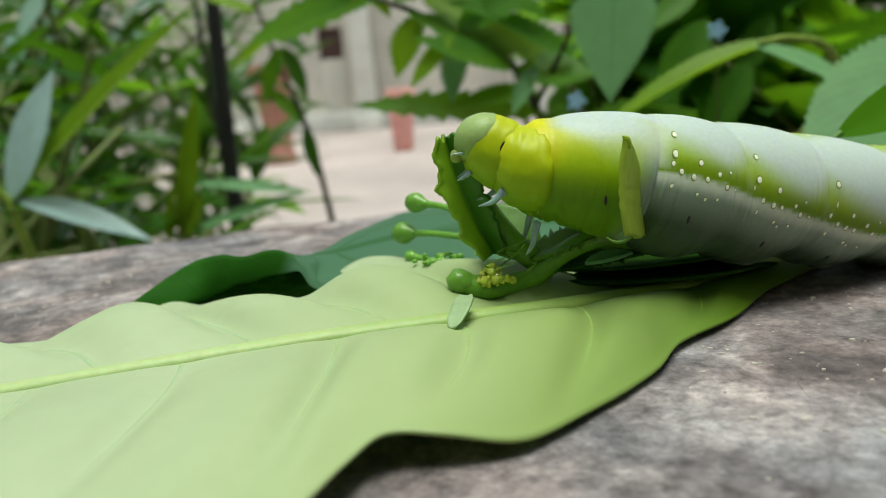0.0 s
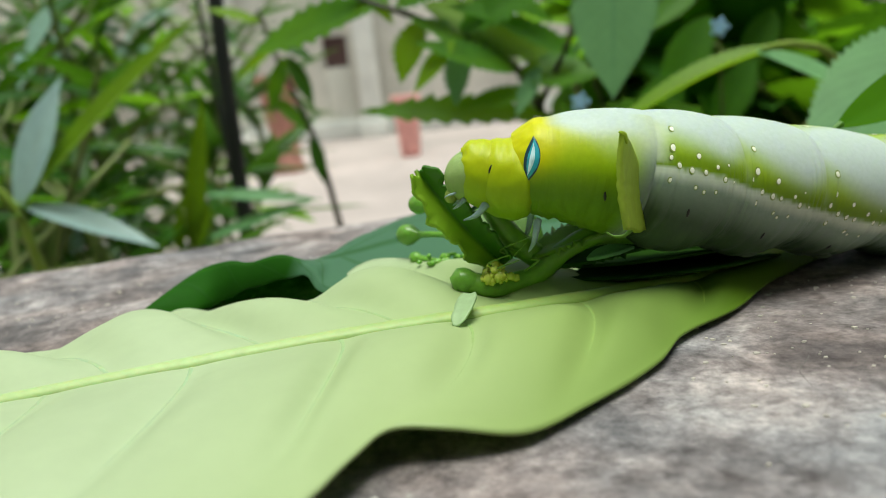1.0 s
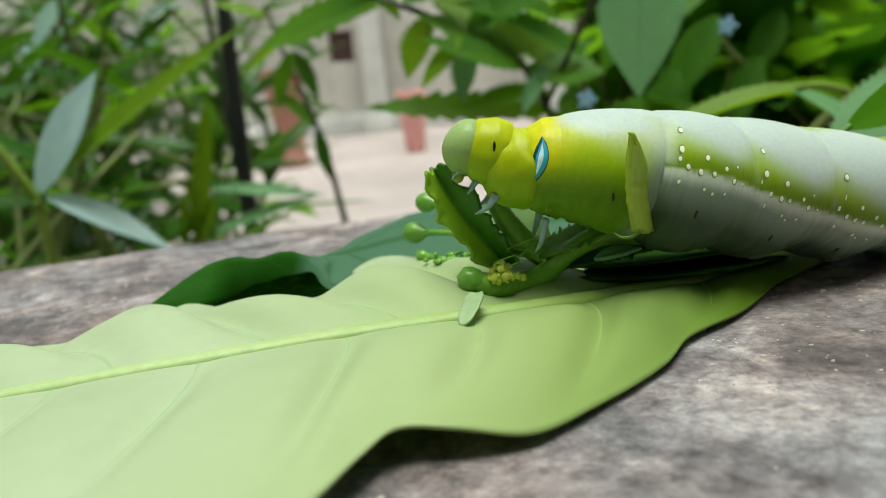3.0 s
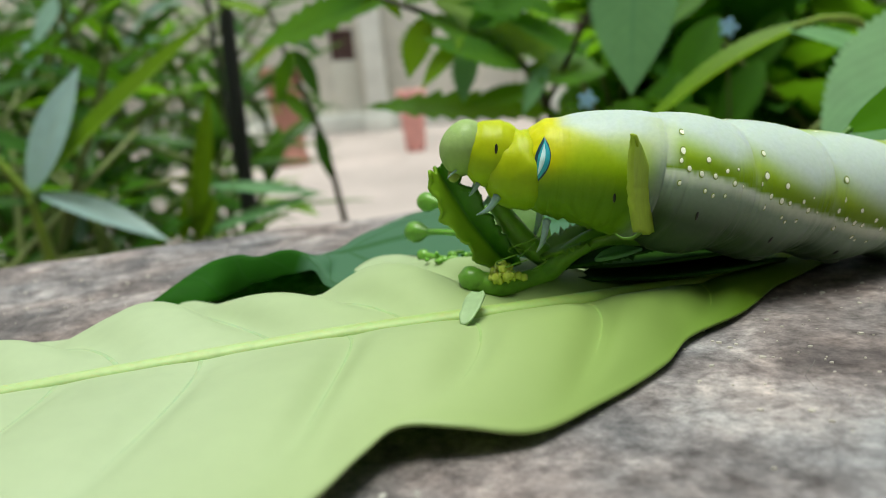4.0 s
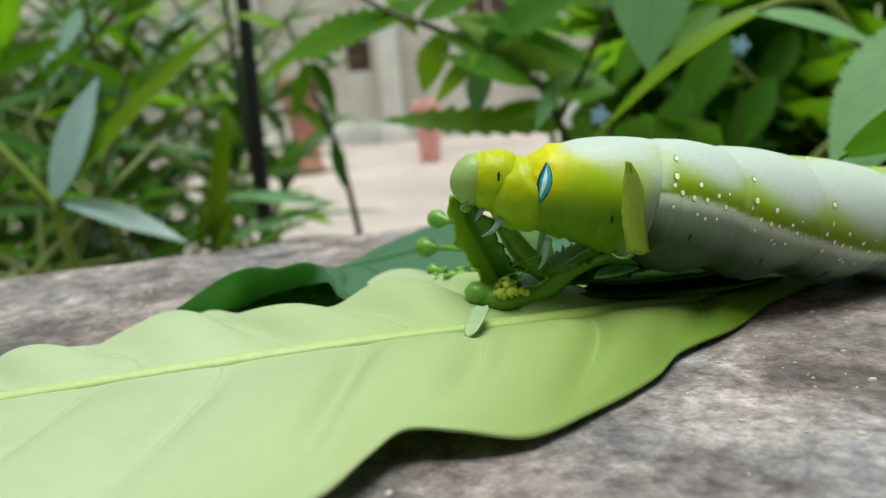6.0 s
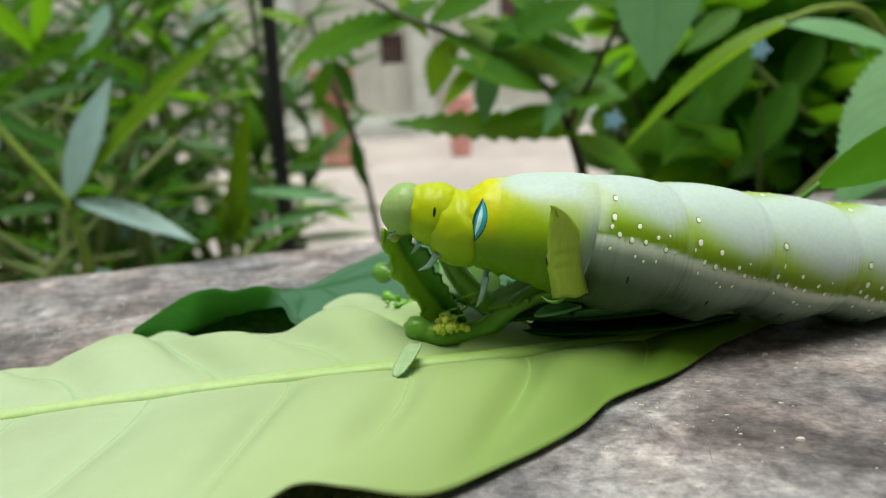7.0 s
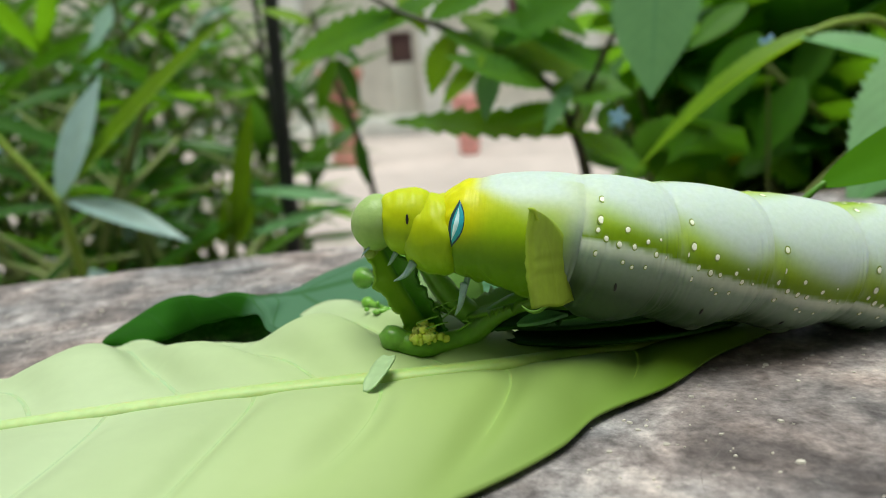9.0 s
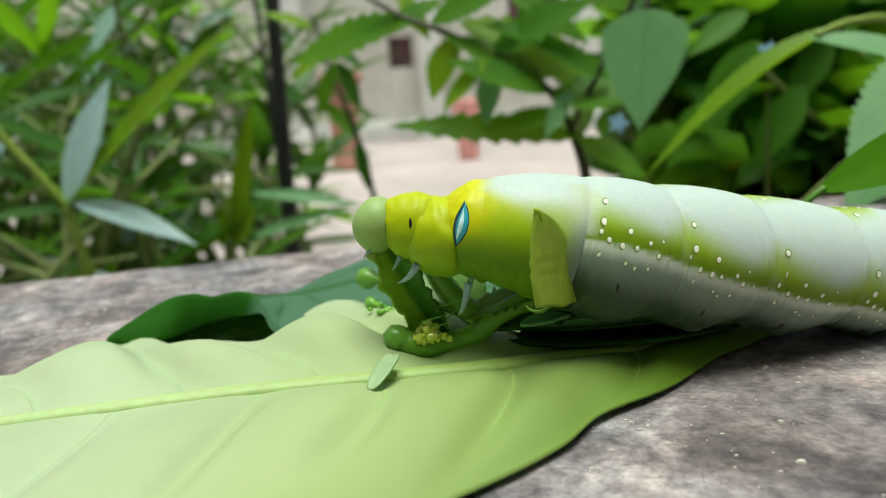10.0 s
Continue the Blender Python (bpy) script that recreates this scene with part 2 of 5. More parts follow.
M_BLADE = leaf_material("olive_green_leaf", (0.18, 0.31, 0.012), (0.26, 0.46, 0.01), 0.42, 0.3, 14.0, (0.2, 0.34, 0.03), 150, 0.2, 0.2)
M_BROAD = leaf_material("broad_toothed_leaf", (0.14, 0.32, 0.12), (0.24, 0.5, 0.08), 0.45, 0.35, 11.0, (0.05, 0.15, 0.05), 150, 0.15, 0.25, 0.0001, pair_slope=0.9)
M_YOUNG = leaf_material("young_leaf", (0.065, 0.20, 0.004), (0.22, 0.48, 0.004), 0.6, 0.4, 0.01, None, 200, 0.15, 0.06, 0.00004)
M_BLADE_STALK = plain("green_petiole", (0.08, 0.20, 0.01), 0.4, 0, 300, 0.2, 0.0001, 0.2)
M_SHOOT = plain("yellow_green_stem", (0.22, 0.31, 0.035), 0.45, 0, 200, 0.25, 0.0002, 0.2)
M_STEM = plain("shrub_stem", (0.16, 0.20, 0.05), 0.55, 0, 200, 0.3, 0.0003)
M_TWIG = plain("dark_twig", (0.06, 0.055, 0.03), 0.6, 0, 200, 0.3, 0.0003)
M_POST = plain("black_painted_iron", (0.026, 0.026, 0.027), 0.5, 0.2, 60, 0.3, 0.0004)
M_GROUND = plain("pale_courtyard_ground", (0.49, 0.41, 0.395), 0.9, 0, 6.0, 0.18, 0.004)
M_WALL = plain("pale_plaster", (0.78, 0.76, 0.68), 0.85, 0, 3.0, 0.2, 0.003)
M_WHITE = plain("white_paint", (0.84, 0.85, 0.80), 0.6, 0, 4.0, 0.12, 0.001)
M_DOOR = plain("dark_red_brown_wood", (0.10, 0.05, 0.045), 0.55, 0, 9.0, 0.3, 0.002)
M_PINK = plain("pink_clay", (0.82, 0.40, 0.36), 0.75, 0, 12.0, 0.2, 0.002)
M_BRICK = plain("red_brown_clay", (0.46, 0.22, 0.17), 0.8, 0, 12.0, 0.3, 0.003)
# dark grey-green for the added wall that blocks front light
M_LIGHT_BLOCK = plain("light_block_plaster", (0.16, 0.20, 0.13), 0.9, 0, 5.0, 0.3, 0.003)
M_BLUE = plain("light_blue_petal", (0.42, 0.70, 1.0), 0.5, 0, 300, 0.1)
M_YELLOW_LEAF = leaf_material("yellowing_leaf", (0.55, 0.45, 0.03), (0.7, 0.6, 0.03), 0.5, 0.3, 8.0, None, 200, 0.2)

# ---- building helpers (lengths in millimetres) ----
MM = 0.001


def thing(name, at, label, category, group="", kind=""):
    ob = new(name)
    ob.location = Vector(at) * MM
    ob["at"] = list(at)
    return tagged(ob, label, category, group, kind)


def part(name, bm, material, parent, label="", at=None, smooth=True):
    """Links a bmesh in millimetres as one mesh under parent. Without at, the bmesh is in world millimetres."""
    origin = Vector(at) if at is not None else None
    base = Vector((0, 0, 0))
    p = parent
    while p is not None:
        base += Vector(p["at"])
        p = p.parent
    if origin is None:
        bmesh.ops.translate(bm, verts=bm.verts, vec=-base)
        origin = Vector((0, 0, 0))
    else:
        origin = origin - base
    bmesh.ops.scale(bm, verts=bm.verts, vec=(MM, MM, MM))
    me = bpy.data.meshes.new(name)
    bm.normal_update()
    bm.to_mesh(me)
    bm.free()
    if smooth:
        me.polygons.foreach_set("use_smooth", [True] * len(me.polygons))
    me.materials.append(material)
    ob = new(name, me)
    ob.parent = parent
    ob.location = origin * MM
    ob["at"] = list(origin)
    return tagged(ob, label)


def shared(name, me, parent, m, label=""):
    """One more piece on a mesh that alike pieces share. m: its pose in parent's space."""
    ob = new(name, me)
    ob.parent = parent
    ob.matrix_basis = m
    return tagged(ob, label)


def mesh_of(name, bm, material, smooth=True):
    bmesh.ops.scale(bm, verts=bm.verts, vec=(MM, MM, MM))
    me = bpy.data.meshes.new(name)
    bm.normal_update()
    bm.to_mesh(me)
    bm.free()
    if smooth:
        me.polygons.foreach_set("use_smooth", [True] * len(me.polygons))
    me.materials.append(material)
    return me


def curve_at(knots, t):
    """Catmull-Rom through knots, t from 0 to 1."""
    n = len(knots) - 1
    f = min(max(t, 0.0), 1.0) * n
    i = min(int(f), n - 1)
    f -= i
    p = [Vector(knots[min(max(j, 0), n)]) for j in (i - 1, i, i + 1, i + 2)]
    return 0.5 * (2 * p[1] + (p[2] - p[0]) * f + (2 * p[0] - 5 * p[1] + 4 * p[2] - p[3]) * f * f + (3 * p[1] - p[0] - 3 * p[2] + p[3]) * f ** 3)


def smooth_of(xs, ys, x):
    """A smooth curve through a few values (monotone cubic)."""
    xs, ys = (list(xs), list(ys)) if xs[0] < xs[-1] else (list(xs)[::-1], list(ys)[::-1])
    if x <= xs[0]:
        return ys[0]
    if x >= xs[-1]:
        return ys[-1]
    i = next(k for k in range(len(xs) - 1) if xs[k] <= x <= xs[k + 1])

    def slope(k):
        if k == 0 or k == len(xs) - 1:
            a, c = (0, 1) if k == 0 else (len(xs) - 2, len(xs) - 1)
            return (ys[c] - ys[a]) / (xs[c] - xs[a])
        return (ys[k + 1] - ys[k - 1]) / (xs[k + 1] - xs[k - 1])

    h = xs[i + 1] - xs[i]
    f = (x - xs[i]) / h
    return ((2 * f ** 3 - 3 * f * f + 1) * ys[i] + (f ** 3 - 2 * f * f + f) * h * slope(i)
            + (-2 * f ** 3 + 3 * f * f) * ys[i + 1] + (f ** 3 - f * f) * h * slope(i + 1))


def tube(knots, radii, rings=24, sides=14, lumps=0.0, flat=1.0, bm=None):
    """A tapered, rounded stalk along a smooth curve."""
    bm = bm or bmesh.new()
    pts = [curve_at(knots, k / rings) for k in range(rings + 1)]
    side = None
    loops = []
    for k, p in enumerate(pts):
        t = (pts[min(k + 1, rings)] - pts[max(k - 1, 0)]).normalized()
        if side is None:
            side = t.cross(Vector((0, 0, 1)) if abs(t.z) < 0.9 else Vector((1, 0, 0))).normalized()
        side = (side - t * side.dot(t)).normalized()
        up = t.cross(side)
        r = smooth_of([i / (len(radii) - 1) for i in range(len(radii))], radii, k / rings)
        loop = []
        for s in range(sides):
            a = 2 * math.pi * s / sides
            q = r * (1 + lumps * noise.noise(Vector((p.x, p.y, p.z + s)) * 0.9))
            loop.append(bm.verts.new(p + side * q * math.cos(a) + up * q * flat * math.sin(a)))
        loops.append(loop)
    for a, b in zip(loops, loops[1:]):
        for s in range(sides):
            bm.faces.new((a[s], a[(s + 1) % sides], b[(s + 1) % sides], b[s]))
    for loop, end, way in ((loops[0], pts[0], pts[0] - pts[1]), (loops[-1], pts[-1], pts[-1] - pts[-2])):
        r = (loop[0].co - end).length
        tip = bm.verts.new(end + way.normalized() * r * 0.6)
        for s in range(sides):
            bm.faces.new((loop[s], loop[(s + 1) % sides], tip))
    bmesh.ops.recalc_face_normals(bm, faces=bm.faces)
    return bm


def sheet(grid, thick, uv=True):
    """A thin sheet through a grid of points (rows along, columns across): solid, or with no thickness a single curved membrane."""
    bm = bmesh.new()
    layer = bm.loops.layers.uv.new("UVMap")
    nr, nc = len(grid), len(grid[0])

    def normal(i, j):
        a = grid[min(i + 1, nr - 1)][j] - grid[max(i - 1, 0)][j]
        b = grid[i][min(j + 1, nc - 1)] - grid[i][max(j - 1, 0)]
        n = b.cross(a)
        return n.normalized() if n.length > 1e-9 else Vector((0, 0, 1))

    sides = []
    for sgn in (0.5, -0.5)[:2 if thick else 1]:
        sides.append([[bm.verts.new(grid[i][j] + normal(i, j) * thick * sgn) for j in range(nc)] for i in range(nr)])
    spot = {}
    for vs in sides:
        for i in range(nr):
            for j in range(nc):
                spot[vs[i][j]] = (j / (nc - 1), i / (nr - 1))
    top, low = sides[0], sides[-1]
    for i in range(nr - 1):
        for j in range(nc - 1):
            bm.faces.new((top[i][j], top[i][j + 1], top[i + 1][j + 1], top[i + 1][j]))
            if thick:
                bm.faces.new((low[i][j], low[i + 1][j], low[i + 1][j + 1], low[i][j + 1]))
    if thick:
        for i in range(nr - 1):
            for j in (0, nc - 1):
                bm.faces.new((top[i][j], top[i + 1][j], low[i + 1][j], low[i][j]))
        for j in range(nc - 1):
            for i in (0, nr - 1):
                bm.faces.new((top[i][j], low[i][j], low[i][j + 1], top[i][j + 1]))
        bmesh.ops.recalc_face_normals(bm, faces=bm.faces)
    for f in bm.faces:
        for l in f.loops:
            l[layer].uv = spot[l.vert]
    return bm


def leaf_grid(length, width, arch=0.15, fold=0.25, teeth=0, depth=0.0, belly=0.45, rows=26, cols=7, twist=0.0, wave=0.0):
    """A leaf from its base along +y, upper side +z. teeth: saw teeth a side."""
    grid = []
    for i in range(rows + 1):
        v = i / rows
        w = (v / belly) ** 0.75 if v < belly else ((1 - v) / (1 - belly)) ** 1.1
        w = math.sin(min(1.0, w) * math.pi / 2)
        saw = 1.0
        if teeth:
            saw = 1 - depth * ((v * teeth) % 1.0)
        row = []
        for j in range(cols):
            u = 2 * j / (cols - 1) - 1
            edge = saw if abs(u) > 0.9 else 1.0
            x = u * (max(0.012 * (1 - v), w) * width / 2) * edge
            z = abs(x) * fold - arch * length * (v - v * v * 0.15) ** 2 + wave * width * abs(u) * math.sin(v * 17 + (2.1 if u > 0 else 0))
            a = twist * v
            row.append(Vector((x * math.cos(a), v * length * (1 - 0.35 * arch * arch), z + x * math.sin(a))))
        grid.append(row)
    return grid


def aim(base, tip, up=(0, 0, 1)):
    """The pose that lays +y from base to tip, +z near up. Millimetres in, metres out."""
    y = (Vector(tip) - Vector(base)).normalized()
    x = y.cross(Vector(up))
    x = x.normalized() if x.length > 1e-6 else Vector((1, 0, 0))
    z = x.cross(y)
    m = Matrix((x, y, z)).transposed().to_4x4()
    m.translation = Vector(base) * MM
    return m


def slab_box(x0, x1, y0, y1, z0, z1, edge=1.0, cuts=1):
    bm = bmesh.new()
    bmesh.ops.create_cube(bm, size=1)
    for v in bm.verts:
        v.co = Vector(((x0 + x1) / 2 + v.co.x * (x1 - x0), (y0 + y1) / 2 + v.co.y * (y1 - y0), (z0 + z1) / 2 + v.co.z * (z1 - z0)))
    if edge:
        bmesh.ops.bevel(bm, geom=list(bm.edges), offset=edge, segments=2, affect="EDGES", profile=0.6)
    return bm


def turned(profile, sides=40):
    """A turned form: (radius, height) pairs round the z axis, millimetres."""
    bm = bmesh.new()
    loops = []
    for r, h in profile:
        loops.append([bm.verts.new((r * math.cos(2 * math.pi * s / sides), r * math.sin(2 * math.pi * s / sides), h)) for s in range(sides)])
    for a, b in zip(loops, loops[1:]):
        for s in range(sides):
            bm.faces.new((a[s], a[(s + 1) % sides], b[(s + 1) % sides], b[s]))
    bm.faces.new(loops[0][::-1])
    bm.faces.new(loops[-1])
    return bm


# ---- setting: concrete ledge, courtyard, wall ----
GROUND = -400.0


def build_ledge():
    """A thick concrete ledge with a worn far edge that runs slightly away to one side."""
    ob = thing("ledge", (0, 0, 0), "weathered grey-brown concrete ledge with worn edge", "ledge", "", "structure")
    xs = [-900, -500, -260] + [-170 + 2.5 * k for k in range(137)] + [260, 500, 900]
    far = lambda x: 177.5 + 0.315 * x + 1.2 * noise.noise(Vector((x * 0.03, 0, 0))) + 0.5 * noise.noise(Vector((x * 0.21, 4, 0)))  # noqa: E731
    back = [0, 0.7, 2.2, 4.5] + [7 + 3.2 * k for k in range(46)] + [165, 200, 250, 330, 430, 520]
    bm = bmesh.new()
    grid = []
    for b in back:
        row = []
        for x in xs:
            y = far(x) - b
            z = 0.35 * noise.noise(Vector((x, y, 0)) * 0.08) + 0.18 * noise.noise(Vector((x, y, 7)) * 0.3) - 0.15
            z -= {0: 1.1, 0.7: 0.5, 2.2: 0.15}.get(b, 0.0)
            row.append(bm.verts.new((x, y, z)))
        grid.append(row)
    skirt = [bm.verts.new((v.co.x, v.co.y - 0.6, -14 + 1.5 * noise.noise(Vector((v.co.x * 0.1, 2, 0))))) for v in grid[0]]
    deep = [bm.verts.new((v.co.x, v.co.y - 5, GROUND)) for v in grid[0]]
    near = [bm.verts.new((v.co.x, v.co.y - 2, GROUND)) for v in grid[-1]]
    rows = [deep, skirt] + grid + [near]
    for a, b in zip(rows, rows[1:]):
        for i in range(len(xs) - 1):
            bm.faces.new((a[i], a[i + 1], b[i + 1], b[i]))
    for i in (0, -1):
        bm.faces.new([row[i] for row in rows])
    bm.faces.new(deep + near[::-1])
    bmesh.ops.recalc_face_normals(bm, faces=bm.faces)
    if sum(f.normal.z for f in bm.faces) < 0:
        bmesh.ops.reverse_faces(bm, faces=bm.faces)
    part("top", bm, M_CONCRETE, ob)
    rng = random.Random(5)
    for line in ([(32.0, 67.5), (31.6, 65.5), (31.9, 63.6), (30.4, 61.2), (29.2, 59.8), (28.8, 57.0)],):
        pts = [(x + rng.uniform(-0.3, 0.3), y + rng.uniform(-0.3, 0.3), 0.35 * noise.noise(Vector((x, y, 0)) * 0.08) + 0.18 * noise.noise(Vector((x, y, 7)) * 0.3) - 0.15) for x, y in line]
        part("crack", tube(pts, [0.01, 0.035, 0.03, 0.01], 30, 6, 0.6, 0.3), M_CRACK, ob, "fine dark crack in the concrete")


def build_courtyard():
    bm = bmesh.new()
    bmesh.ops.create_grid(bm, x_segments=60, y_segments=60, size=1)
    for v in bm.verts:
        v.co = Vector((v.co.x * 60000, v.co.y * 60000, GROUND + 6 * noise.noise(Vector((v.co.x, v.co.y, 0)) * 40)))
    ob = thing("ground", (0, 0, 0), "pale pinkish bare courtyard ground", "ground", "", "structure")
    part("surface", bm, M_GROUND, ob)
    wall = thing("wall_far", (0, 9800, GROUND), "pale plastered house wall across the courtyard", "wall", "", "structure")
    part("plaster", slab_box(-9000, -1710, 9800, 10050, GROUND, 3600, 20), M_WALL, wall)
    part("plaster", slab_box(-1390, 9000, 9800, 10050, GROUND, 3600, 20), M_WALL, wall)
    part("plaster", slab_box(-1710, -1390, 9800, 10050, 950, 3600, 10), M_WALL, wall)
    part("plaster", slab_box(-1710, -1390, 9800, 10050, GROUND, 550, 10), M_WALL, wall)
    part("plinth", slab_box(-9000, 9000, 9740, 9800, GROUND, GROUND + 260, 15), M_WHITE, wall)
    for x in (-2900, -1120, 900, 2600):
        col = thing("pillar", (x, 9600, GROUND), "white painted square pillar before the wall", "pillar", "porch pillars", "structure")
        part("shaft", slab_box(x - 130, x + 130, 9450, 9700, GROUND, 3300, 15), M_WHITE, col)
        part("foot", slab_box(x - 170, x + 170, 9410, 9740, GROUND, GROUND + 220, 12), M_WHITE, col)
    vent = thing("window_2", (-1550, 9880, 550), "small dark red shuttered window in the wall", "window", "", "structure")
    part("frame", slab_box(-1705, -1395, 9870, 9900, 556, 944, 6), M_DOOR, vent)
    for k in range(2):
        part("shutter", slab_box(-1690 + k * 145, -1555 + k * 145, 9850, 9869, 575, 925, 6), M_DOOR, vent)
    for x0 in (-150, 1450):
        win = thing("window_1", (x0 + 350, 9790, 500), "dark window with white frame in the wall", "window", "", "structure")
        part("frame", slab_box(x0, x0 + 700, 9770, 9796, 450, 1450, 6), M_WHITE, win)
        part("pane", slab_box(x0 + 50, x0 + 335, 9755, 9768, 500, 1400, 4), M_DOOR, win)
        part("pane", slab_box(x0 + 365, x0 + 650, 9755, 9768, 500, 1400, 4), M_DOOR, win)
    # tall side walls added to keep low horizon light off the ledge
    for x in (-4700, 4500):
        side = thing("added_side_wall", (x, 3000, GROUND), "pale plastered side wall added to cut low skylight", "wall", "", "structure")
        part("plaster", slab_box(x, x + 200, -1300, 9730, GROUND, 4200, 20), M_WALL, side)
    # unseen wall, added to hold back skylight from the camera side
    back = thing("light_block_wall", (0, -800, GROUND), "unseen grey-green wall added behind the ledge to block front light", "wall", "", "structure")
    part("plaster", slab_box(-3000, 3000, -960, -800, GROUND, 1500, 20), M_LIGHT_BLOCK, back)


def build_pots():
    pot = [(60, 0), (95, 2), (108, 40), (128, 200), (134, 235), (150, 238), (152, 290), (138, 293), (132, 285), (126, 200), (20, 190)]
    for x, y in ((-402, 5600),):
        p = thing("flower_pot", (x, y, GROUND), "tall faded pink clay flower pot on the ground", "flower pot")
        bm = turned([(r * 0.74, h * 1.6) for r, h in pot])
        bmesh.ops.translate(bm, verts=bm.verts, vec=(x, y, GROUND))
        part("pot", bm, M_PINK, p)
        bm = turned([(30, 0), (96, 1), (80, 14), (20, 22)], 24)
        bmesh.ops.translate(bm, verts=bm.verts, vec=(x, y, GROUND + 310))
        part("soil", bm, M_TWIG, p, "dark dry potting soil")
    p = thing("tall_planter", (-1290, 5300, GROUND), "tall red-brown clay planter on the ground", "planter")
    bm = turned([(95, 0), (120, 4), (122, 60), (104, 80), (100, 300), (128, 560), (150, 640), (166, 650), (166, 700), (146, 704), (140, 640), (20, 620)])
    bmesh.ops.translate(bm, verts=bm.verts, vec=(-1290, 5300, GROUND))
    part("pot", bm, M_BRICK, p)


def build_post():
    x, y = -192, 640
    p = thing("iron_post", (x, y, GROUND), "thin black painted iron fence post", "post")
    part("shaft", tube([(x - 12, y, GROUND), (x - 9, y, -80), (x - 5, y, 60), (x - 2, y, 160), (x + 3, y, 400)], [7.5, 7.2, 6.8, 6.4, 6.2], 60, 14, 0.10), M_POST, p)
    x2 = -226
    q = thing("iron_rod", (x2, y + 60, GROUND), "thin dark iron rod beside the fence post", "rod")
    part("shaft", tube([(x2 + 10, y + 60, GROUND), (x2, y + 60, 0), (x2 - 14, y + 60, 420)], [2.2, 2.2, 2.2], 40, 10, 0.2), M_POST, q)


# ---- the pale leaf that lies on the ledge ----
RIB_X = (60, 44, 28, 12.6, 0, -12, -27, -45, -70, -105)
RIB_Y = (110, 96.5, 85.0, 77.5, 73.3, 70.7, 67.5, 63.4, 58, 50)
RIB_Z = (0.8, 0.9, 1.8, 2.7, 3.3, 3.4, 3.1, 2.6, 1.8, 0.7)
NEAR_X = (60, 50, 40, 35.5, 28, 19.2, 14.5, 5, -1, -7, -11, -14, -18, -26, -45, -75, -105)
NEAR_W = (0.4, 4.0, 5.0, 5.7, 9.1, 11.8, 15.6, 20.6, 23.4, 23.6, 23.0, 26.0, 31.0, 33.0, 31, 22, 0.5)
NEAR_Z = (0.5, 0.5, 0.5, 0.6, 0.7, 0.9, 0.7, 0.8, 1.2, 2.9, 3.3, 3.1, 3.0, 2.6, 2.0, 1.2, 0.6)
FAR_X = (60, 44, 35, 25, 12, 2, -4, -8, -13, -16, -20, -27, -32, -36, -39, -44, -50, -56, -75, -105)
FAR_W = (0.4, 1.5, 3.5, 10, 22, 27, 29, 28, 23.5, 22.5, 25, 27.5, 31.5, 32, 27, 20, 20, 17, 15, 0.5)
FAR_Z = (0.5, 0.5, 0.6, 0.9, 2.2, 3.8, 4.4, 3.8, 1.9, 1.4, 1.0, 0.8, 1.0, 1.2, 0.7, 1.0, 1.0, 0.8, 0.5, 0.5)
NEAR_VEINS = (27, 12.6, -0.3, -12.8, -27.2, -40.5, -54)
FAR_VEINS = (23, 8, -5.6, -19.4, -34.5, -48)


def vein_drift(a, near):
    """How far a side vein has run towards the tip at a share a of the way to the margin."""
    return 10.0 * a ** 1.7 - 5.0 * a * (1 - a) if near else 15.5 * a + 7.5 * a ** 10


def on_vein(start, a, near):
    """Where along the rib's axis the line that leaves the rib at start, as a side vein does, has come to."""
    u = start
    for _ in range(5):
        w = smooth_of(NEAR_X if near else FAR_X, NEAR_W if near else FAR_W, u)
        u = start - vein_drift(a, near) * min(1.0, w / 20)
    return u


def leaf_point(u, f):
    """A point of the pale leaf: u along the rib (its x), f from -1 (far margin) to 1 (near margin)."""
    rib = Vector((u, smooth_of(RIB_X, RIB_Y, u), smooth_of(RIB_X, RIB_Z, u)))
    xs, ws, zs = (NEAR_X, NEAR_W, NEAR_Z) if f >= 0 else (FAR_X, FAR_W, FAR_Z)
    w, ze = smooth_of(xs, ws, u), smooth_of(xs, zs, u)
    a = abs(f)
    side = Vector((0.24, -0.97, 0)) * (1 if f >= 0 else -1)
    p = rib + side * (w * a)
    veins = NEAR_VEINS if f >= 0 else FAR_VEINS
    # the tissue bulges between the side veins, most in the middle of each panel
    shifted = u + vein_drift(a, f >= 0) * min(1.0, w / 20)
    dist = min(abs(shifted - v) for v in veins)
    room = min(1.0, w / 15)
    if f >= 0:
        puff = 1.4 * (1 - math.exp(-(dist / 2.2) ** 2)) * math.sin(math.pi * min(1, a * 1.05)) * room
    else:
        # far side: the panels bulge as far as the margin, which dips at each vein's end
        puff = 2.5 * (1 - math.exp(-(dist / 3.0) ** 2)) * max(math.sin(math.pi * min(1, a * 1.05)), 0.6 * a * a) * room
        puff -= 0.85 * a * a * room
    p.z = rib.z + (ze - rib.z) * a ** 1.6 + puff + 0.9 * math.sin(math.pi * a) * min(1.0, w / 20)
    return p


